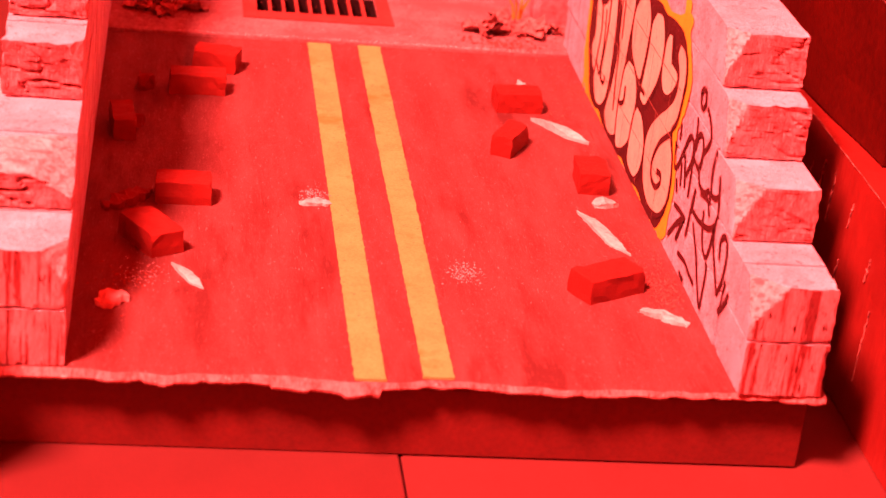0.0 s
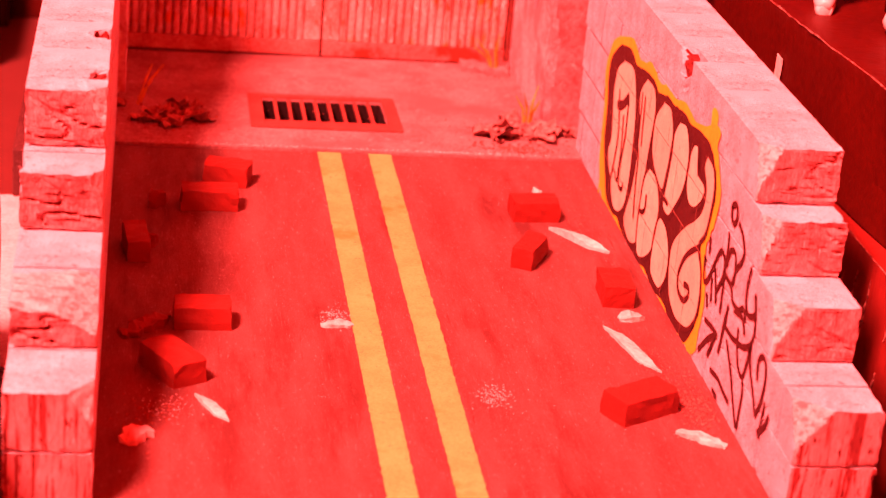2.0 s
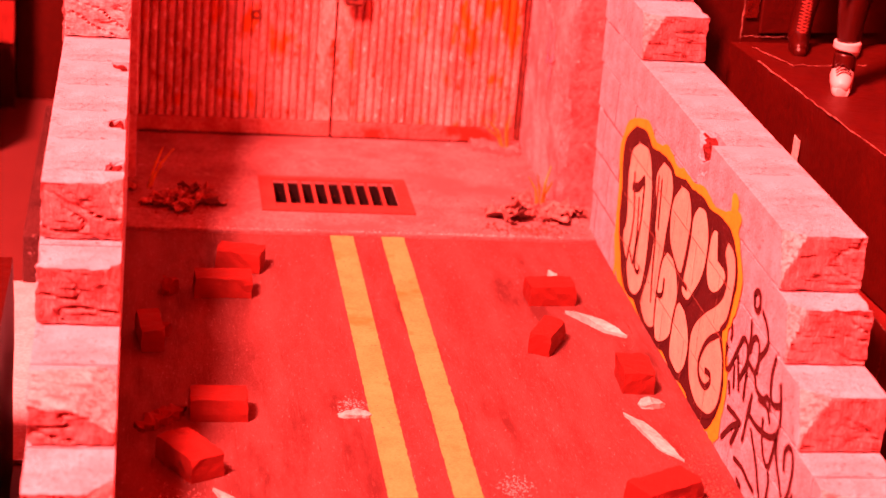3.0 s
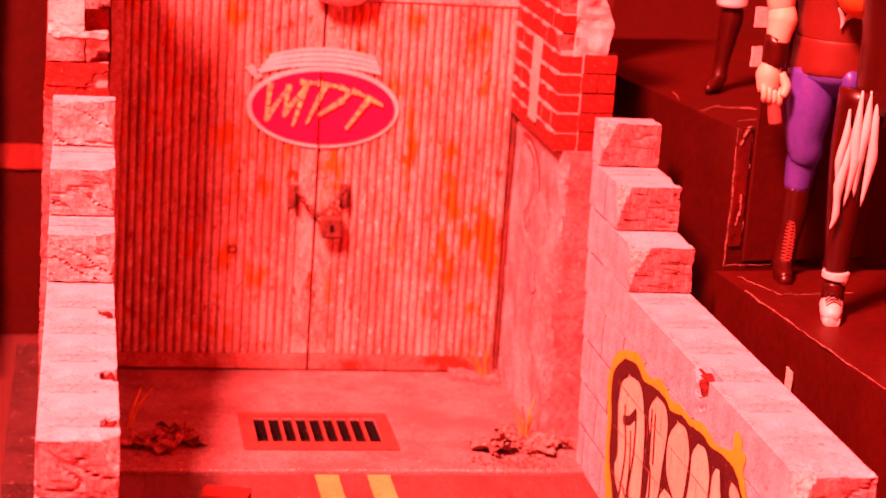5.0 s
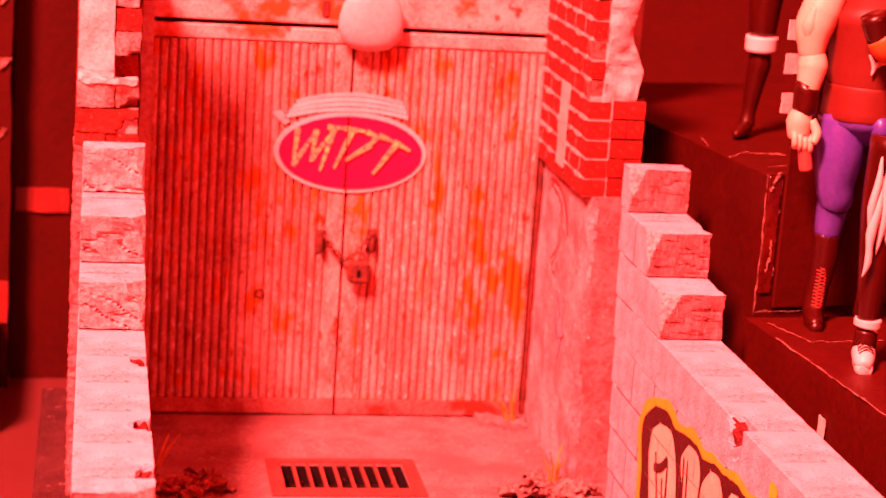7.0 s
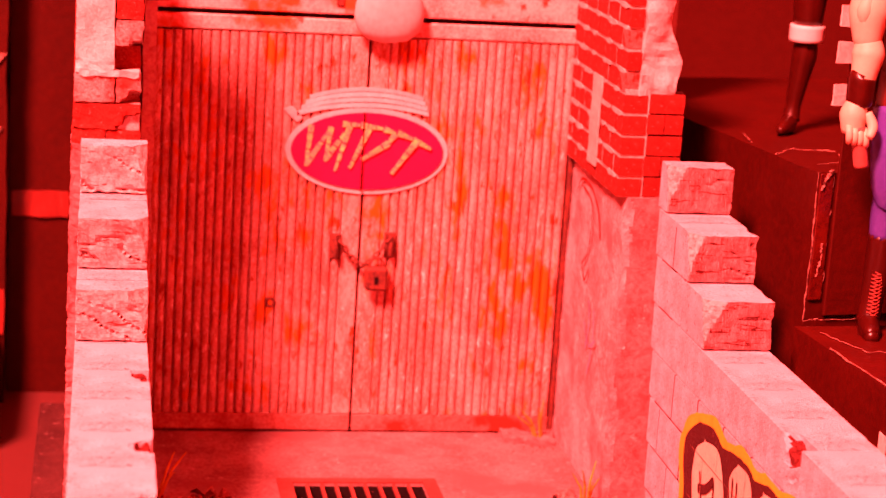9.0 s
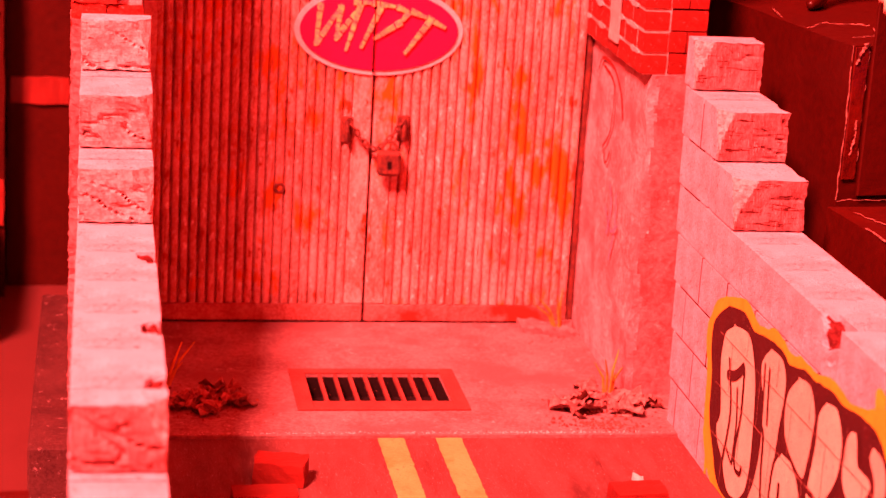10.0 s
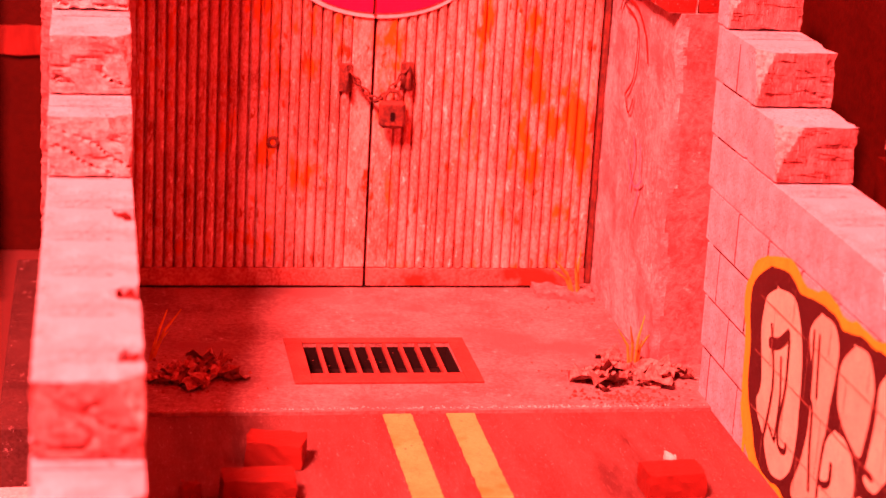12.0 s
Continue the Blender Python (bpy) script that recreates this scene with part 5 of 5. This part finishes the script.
LOWBOX = material("scratched_red_board", (0.18, 0.022, 0.016), (0.12, 0.013, 0.010), 0.36, 700, 30, 0.7, 0.2, stretch=(1, 1, 0.15), dirt=(0.20, 0.07, 0.05), dirt_at=0.70)
TAPE = material("glossy_dark_tape", (0.07, 0.006, 0.003), (0.04, 0.003, 0.002), 0.16, 300, 120, 1.0, 0.6, spec=0.6)
low = wrapped_box("display_box", 1.60, 4.2, -1.6, 4.2, -0.31, 0.5, LOWBOX, "low scratched dark display box beside the model", 1.0)
for k, (y, za, zb) in enumerate(((2.28, 0.52, 0.74), (1.72, 0.16, 0.44), (1.80, 0.50, 0.60), (2.10, 0.30, 0.46), (2.42, 0.5, 0.72), (2.05, 0.60, 0.70), (2.55, 0.56, 0.66))):
    scuff_glint(low, [(-0.002, y, za), (0.0, y - 0.02, zb)], 0.007, 30 + k)
scuff_glint(low, [(0.0, 0.9, 0.813), (0.0, 2.2, 0.815), (0.0, 3.8, 0.813)], 0.004, 41)
step_box = wrapped_box("display_box", 1.70, 4.2, 0.5, 2.78, 0.51, 1.04, BLACKBOX, "black plastic-wrapped display box with scuffed edges", 2.0, rz=5.0)
scuff_glint(step_box, [(0, 0.2, 0.532), (0.0, 1.2, 0.532), (0.0, 1.95, 0.532)], 0.0045, 5)
scuff_glint(step_box, [(0.06, 2.18, 0.532), (0.13, 1.88, 0.535), (0.47, 1.90, 0.535)], 0.003, 6)
scuff_glint(step_box, [(0.06, 2.35, 0.532), (0.3, 2.36, 0.535)], 0.003, 7)
tall_box = wrapped_box("display_box", 1.59, 4.2, 2.92, 5.4, 0.51, 1.645, BLACKBOX, "tall black plastic-wrapped display box with a torn corner", 3.0, rz=10.0)
scuff_glint(tall_box, [(-0.004, 0.0, 0.52), (0.002, 0.0, 0.8), (-0.003, 0.0, 1.135)], 0.0045, 8)
scuff_glint(tall_box, [(0.07, -0.004, 0.62), (0.066, -0.004, 0.9), (0.07, -0.004, 1.14)], 0.003, 10)
scuff_glint(tall_box, [(0.010, -0.012, 1.06), (0.035, -0.012, 1.12), (0.060, -0.008, 1.145)], 0.012, 14)
scuff_glint(tall_box, [(0.030, -0.011, 0.70), (0.045, -0.012, 0.78), (0.040, -0.011, 0.84)], 0.007, 15)
part("tape_strip", boxes((0.004, 0.066, -0.010, -0.002, 0.60, 1.13), bevel=0.003), TAPE, tall_box, "glossy dark tape")
# Short pale lines modelled as glints on the crumpled wrap.
for k, row in enumerate((((0.05, 0.10, 1.145), (0.20, 0.14, 1.15), (0.26, 0.30, 1.15)), ((-0.01, 0.35, 1.14), (0.10, 0.42, 1.15), (0.28, 0.36, 1.15)), ((0.02, 0.62, 1.14), (0.06, 0.78, 1.15)), ((0.16, 0.05, 1.147), (0.36, 0.04, 1.147)))):
    scuff_glint(tall_box, row, 0.0035, 50 + k)


def doll_mesh(limbs):
    """limbs: (points, radii, slot)."""
    bm = bmesh.new()
    for points, radii, slot in limbs:
        before = set(bm.faces)
        pts = smooth3(points, 4)
        rr = [r for a, b in zip(radii, radii[1:]) for r in [a + (b - a) * k / 4 for k in range(4)]] + [radii[-1]]
        tube(bm, pts, rr, sides=14)
        for f in set(bm.faces) - before:
            f.material_index, f.smooth = slot, True
    return bm


def scaled(bm, k):
    bmesh.ops.scale(bm, vec=(k, k, k), verts=bm.verts)
    return bm


def smooth3(points, n):
    p = [Vector(q) for q in (points[0], *points, points[-1])]
    out = []
    for a, b, c, d in zip(p, p[1:], p[2:], p[3:]):
        for k in range(n):
            t = k / n
            out.append(0.5 * (2 * b + (c - a) * t + (2 * a - 5 * b + 4 * c - d) * t * t + (3 * b - a - 3 * c + d) * t ** 3))
    return out + [p[-1]]


LACE = material("rust_red_lace", (0.36, 0.07, 0.05), None, 0.7, 500, 60, 0.5, 0.05)
GRIP = material("dull_red_grip", (0.34, 0.10, 0.085), None, 0.5, 500, 60, 0.5, 0.05)
DOLL = [SKIN, PURPLE, BLACKPLASTIC, REDVEST, WHITEPLASTIC, ORANGE, LACE, GRIP]


def doll_purple():
    limbs = []
    for dx in (0.0, 0.25):
        limbs += [(((dx + 0.055, 0.03, 0.96), (dx + 0.045, 0.0, 0.80), (dx + 0.04, 0.0, 0.66), (dx + 0.05, 0.0, 0.585), (dx + 0.048, 0.02, 0.54), (dx + 0.045, 0.03, 0.40)), (0.115, 0.112, 0.090, 0.080, 0.073, 0.060), 1),
                  (((dx + 0.045, 0.03, 0.42), (dx + 0.045, 0.035, 0.30), (dx + 0.025, 0.025, 0.15), (dx + 0.005, 0.0, 0.03)), (0.062, 0.064, 0.050, 0.052), 2),
                  (((dx + 0.02, 0.06, 0.035), (dx - 0.01, -0.06, 0.037), (dx - 0.03, -0.14, 0.028), (dx - 0.033, -0.165, 0.024)), (0.044, 0.046, 0.036, 0.016), 2),
                  (((dx + 0.03, 0.08, 0.012), (dx - 0.01, -0.06, 0.012), (dx - 0.035, -0.172, 0.012)), (0.030, 0.047, 0.026), 2)]
        for k in range(22):
            z = 0.075 + 0.0155 * k
            xc, yc, half = dx + 0.004 + 0.0021 * min(k, 18), -0.058 + 0.0034 * min(k, 12) - 0.0008 * max(0, k - 12), 0.027
            for flip in (-1, 1):
                limbs.append((((xc - flip * half, yc + 0.014, z), (xc, yc - 0.004, z + 0.010), (xc + flip * half, yc + 0.014, z + 0.020)), (0.0016, 0.0018, 0.0016), 6))
    limbs += [(((0.17, 0.03, 0.84), (0.17, 0.03, 0.94), (0.17, 0.03, 1.0)), (0.10, 0.205, 0.195), 1),
              (((0.17, -0.01, 0.98), (0.17, -0.15, 0.95), (0.17, -0.12, 0.86)), (0.05, 0.05, 0.035), 1),
              (((0.16, 0.03, 0.955), (0.16, 0.03, 0.97), (0.16, 0.03, 1.10), (0.16, 0.03, 1.115)), (0.19, 0.205, 0.198, 0.19), 3),
              (((0.16, 0.03, 1.10), (0.16, 0.03, 1.24), (0.16, 0.04, 1.42), (0.16, 0.05, 1.54)), (0.190, 0.198, 0.230, 0.10), 3),
              (((0.07, -0.160, 1.27), (0.095, -0.168, 1.22), (0.085, -0.170, 1.18)), (0.004, 0.013, 0.003), 4), (((0.095, -0.168, 1.22), (0.14, -0.176, 1.245), (0.20, -0.172, 1.25)), (0.013, 0.012, 0.004), 4),
              (((-0.06, 0.03, 1.52), (-0.105, 0.02, 1.44), (-0.135, 0.01, 1.36), (-0.140, 0.0, 1.28), (-0.135, 0.0, 1.235)), (0.070, 0.092, 0.088, 0.066, 0.056), 0),
              (((-0.15, -0.03, 1.46), (-0.175, -0.035, 1.37), (-0.165, -0.03, 1.30)), (0.022, 0.036, 0.018), 0),
              (((-0.135, 0.0, 1.25), (-0.130, -0.01, 1.19), (-0.140, -0.02, 1.13), (-0.150, -0.026, 1.07), (-0.152, -0.028, 1.03)), (0.055, 0.069, 0.058, 0.050, 0.044), 0),
              (((-0.150, -0.025, 1.095), (-0.152, -0.025, 1.085), (-0.155, -0.03, 0.99), (-0.155, -0.03, 0.98)), (0.050, 0.060, 0.056, 0.046), 2),
              (((-0.160, -0.03, 1.0), (-0.175, -0.035, 0.94), (-0.172, -0.04, 0.865)), (0.040, 0.058, 0.046), 0),
              (((-0.125, -0.06, 0.95), (-0.105, -0.085, 0.90), (-0.125, -0.105, 0.855)), (0.020, 0.022, 0.017), 0)]
    for k in range(4):
        x = -0.205 + 0.024 * k
        limbs.append((((x + 0.004, -0.050, 0.90 - 0.006 * k), (x, -0.085, 0.88 - 0.006 * k), (x + 0.003, -0.088, 0.845 - 0.006 * k), (x + 0.010, -0.062, 0.828 - 0.006 * k)), (0.014, 0.0155, 0.0150, 0.012), 0))
    limbs += [(((-0.160, -0.060, 0.885), (-0.159, -0.060, 0.88), (-0.130, -0.065, 0.735), (-0.129, -0.065, 0.73)), (0.026, 0.032, 0.032, 0.026), 7),
              (((0.34, 0.02, 1.46), (0.26, -0.17, 1.33), (0.12, -0.26, 1.32), (0.06, -0.27, 1.37)), (0.085, 0.088, 0.080, 0.060), 5),
              (((0.07, -0.265, 1.36), (0.02, -0.27, 1.46)), (0.064, 0.06), 2),
              (((0.16, 0.05, 1.50), (0.16, 0.04, 1.64), (0.16, 0.03, 1.76)), (0.07, 0.11, 0.06), 0)]
    return solid("doll", scaled(doll_mesh(limbs), 0.94), DOLL, 1.78, 2.72, 1.04, "toy doll in purple trousers and red vest on black box", "doll", "toy dolls")


def doll_white_shoe():
    limbs = [(((0.02, 0.08, 0.045), (0.0, 0.02, 0.055), (-0.025, -0.05, 0.045), (-0.034, -0.085, 0.036), (-0.038, -0.105, 0.030)), (0.034, 0.052, 0.048, 0.038, 0.022), 4),
             (((0.025, 0.085, 0.014), (0.0, 0.01, 0.014), (-0.034, -0.085, 0.014), (-0.038, -0.105, 0.014)), (0.028, 0.047, 0.039, 0.022), 4),
             (((0.005, 0.03, 0.08), (0.01, 0.04, 0.15)), (0.050, 0.048), 2),
             (((0.010, 0.04, 0.165), (0.011, 0.04, 0.17), (0.012, 0.04, 0.20), (0.012, 0.04, 0.205)), (0.050, 0.060, 0.060, 0.050), 4),
             (((0.012, 0.04, 0.19), (0.015, 0.05, 0.36), (0.02, 0.06, 0.55), (0.03, 0.07, 0.72), (0.06, 0.08, 0.98)), (0.047, 0.064, 0.078, 0.092, 0.110), 2),
             (((0.21, -0.31, 0.05), (0.18, -0.38, 0.055), (0.16, -0.47, 0.04)), (0.045, 0.055, 0.035), 4),
             (((0.20, -0.33, 0.08), (0.24, -0.22, 0.40), (0.27, -0.10, 0.62), (0.29, 0.06, 0.98)), (0.055, 0.075, 0.095, 0.12), 2),
             (((0.22, 0.08, 0.90), (0.22, 0.08, 1.2), (0.22, 0.08, 1.55)), (0.19, 0.19, 0.22), 2),
             (((0.22, 0.08, 1.55), (0.22, 0.06, 1.80)), (0.07, 0.09), 0)]
    for k in range(6):
        y, z = -0.070 + 0.017 * k, 0.078 + 0.0065 * k
        limbs.append((((-0.058 + 0.003 * k, y, z), (-0.024 + 0.003 * k, y + 0.005, z + 0.017), (0.010 + 0.003 * k, y, z)), (0.0025, 0.003, 0.0025), 2))
    for k, (x, z0, z1, r) in enumerate(((-0.065, 0.40, 0.64, 0.016), (-0.045, 0.44, 0.84, 0.022), (-0.015, 0.50, 1.0, 0.026), (0.025, 0.54, 1.0, 0.026), (0.06, 0.50, 1.02, 0.024), (-0.055, 0.58, 0.92, 0.018))):
        zm = (z0 + z1) / 2
        lean = 0.05 * (zm - z0)
        limbs.append((((x, -0.020, z0), (x + lean * 0.6 + 0.012 * (-1) ** k, -0.030, zm - 0.05), (x + lean * 1.1, -0.034, zm + 0.07), (x + lean * 2, -0.02, z1)), (0.002, r, r * 0.8, 0.004), 4))
    return solid("doll", scaled(doll_mesh(limbs), 0.94), DOLL, 1.77, 2.06, 1.04, "black toy doll with white sneakers and white flames on black box", "doll", "toy dolls")


def doll_dark():
    limbs = [(((0.04, 0.06, 0.035), (0.0, -0.02, 0.038), (-0.05, -0.10, 0.03), (-0.08, -0.14, 0.022)), (0.036, 0.042, 0.034, 0.014), 2),
             (((0.03, 0.03, 0.05), (0.04, 0.04, 0.12), (0.055, 0.04, 0.25), (0.07, 0.04, 0.36), (0.07, 0.04, 0.42)), (0.045, 0.036, 0.048, 0.060, 0.055), 2),
             (((0.07, 0.04, 0.43), (0.07, 0.04, 0.51)), (0.083, 0.083), 4),
             (((0.07, 0.04, 0.50), (0.08, 0.05, 0.75), (0.14, 0.05, 1.0)), (0.065, 0.09, 0.12), 2),
             (((0.46, 0.06, 0.035), (0.46, -0.08, 0.03)), (0.05, 0.035), 2),
             (((0.46, 0.03, 0.05), (0.43, 0.04, 0.45), (0.36, 0.05, 1.0)), (0.055, 0.075, 0.13), 2),
             (((0.25, 0.05, 0.95), (0.25, 0.05, 1.6)), (0.20, 0.22), 2)]
    return solid("doll", scaled(doll_mesh(limbs), 0.94), DOLL, 1.765, 3.86, 1.648, "dark toy doll with white knee band on tall black box", "doll", "toy dolls")


doll_purple()
doll_white_shoe()
doll_dark()


def backing_card():
    ob = thing("backing_card", 1.672, 2.915, 1.043, "dark upright backing card with pale clips behind a doll", "card", rz=10.0)
    part("card", boxes((0.0, 0.62, 0, 0.016, 0, 1.6), bevel=0.004), BLACKBOX, ob)
    for z in (0.88, 1.05, 1.20):
        bm = grid_box(-0.07, 0.03, -0.010, 0.0, z, z + 0.085, 0.02)
        rough(bm, bm.verts, 0.004, 20, z)
        part("clip", bm, CHIP, ob, "pale plastic clip")


backing_card()


def price_tag(x, y, z):
    bm = grid_box(-0.004, 0.0, -0.035, 0.035, 0, 0.10, 0.02)
    rough(bm, bm.verts, 0.003, 30)
    solid("paper_tag", bm, CHIP, x, y, z, "small white paper tag on the black box", "paper tag")


price_tag(1.570, 1.93, 0.765)


# ---- dark cartons on the other side ----
CARTON = 0.52


def carton(x0, x1, y0, y1, z0, z1, label, seed, stripes=()):
    ob = wrapped_box("carton", x0, x1, y0, y1, z0, z1, BLACKBOX, label, seed)
    tagged(ob, category="carton", group="dark cartons")
    for x, z, w, h, mat in stripes:
        bm = grid_box(x, x + w, -0.016, -0.004, z, z + h, 0.02)
        for v in bm.verts:
            # Pale tapered patches stand in for blurred glints on the carton.
            if mat is SCUFFGLINT:
                v.co.x = x + w / 2 + (v.co.x - x - w / 2) * (0.35 + 0.65 * (v.co.z - z) / h) + 0.5 * (v.co.z - z)
            v.co += 0.006 * noise.noise_vector(v.co * 14)
        part("label_patch", bm, mat, ob, "pale patch painted as a blurred glint" if mat is SCUFFGLINT else "plain red panel")
    return ob


carton(-3.2, -1.84, 4.9, 5.7, -0.31, 0.20, "low dark carton behind the block wall", 12.0, ((0.9, 0.2, 0.3, 0.12, LOWBOX),))
carton(-3.0, -1.76, 5.8, 6.6, -0.31, 3.2, "tall dark carton in the shade behind the wall", 13.0, ((1.150, 1.83, 0.06, 0.06, SCUFFGLINT), (1.165, 2.18, 0.03, 0.05, SCUFFGLINT), (1.165, 1.45, 0.03, 0.05, SCUFFGLINT), (1.09, 0.39, 0.15, 0.24, LOWBOX)))
carton(-1.755, -1.36, 6.0, 6.8, -0.31, 3.2, "narrow dark carton beside the doors", 14.0, ((0.02, 0.99, 0.30, 0.14, LOWBOX),))
carton(-2.7, -1.47, -0.6, 1.26, -0.31, CARTON, "dark carton standing on the shelf beside the model", 15.0)


# Added white sheet that paints the brightly lit strip of shelf.
def pale_sheet():
    bm = grid_box(-0.46, 0.46, 0, 1.78, 0, 0.018, 0.12)
    for v in bm.verts:
        if v.co.z > 0.01:
            v.co.z += 0.004 * noise.noise(v.co * 5)
    solid("card_sheet", bm, WHITE, -1.825, 1.29, -0.309, "pale sheet standing in for the brightly lit shelf", "card")


pale_sheet()


# ---- broken slab edge by the door ----
def slab_rubble():
    bm = grid_box(-0.12, 0.13, -0.10, 0.06, 0, 0.03, 0.02)
    for v in bm.verts:
        v.co.x += 0.02 * noise.noise(v.co * 14)
        v.co.y += 0.03 * noise.noise(v.co * 11 + Vector((4, 0, 0))) - 0.25 * v.co.x
        if v.co.z > 0:
            v.co.z *= 0.5 + 0.9 * abs(noise.noise(v.co * 16))
    solid("concrete_fragment", bm, SLAB, 0.787, 4.35, 0.012, "broken pale concrete fragment lying at the door foot", "rubble")


slab_rubble()
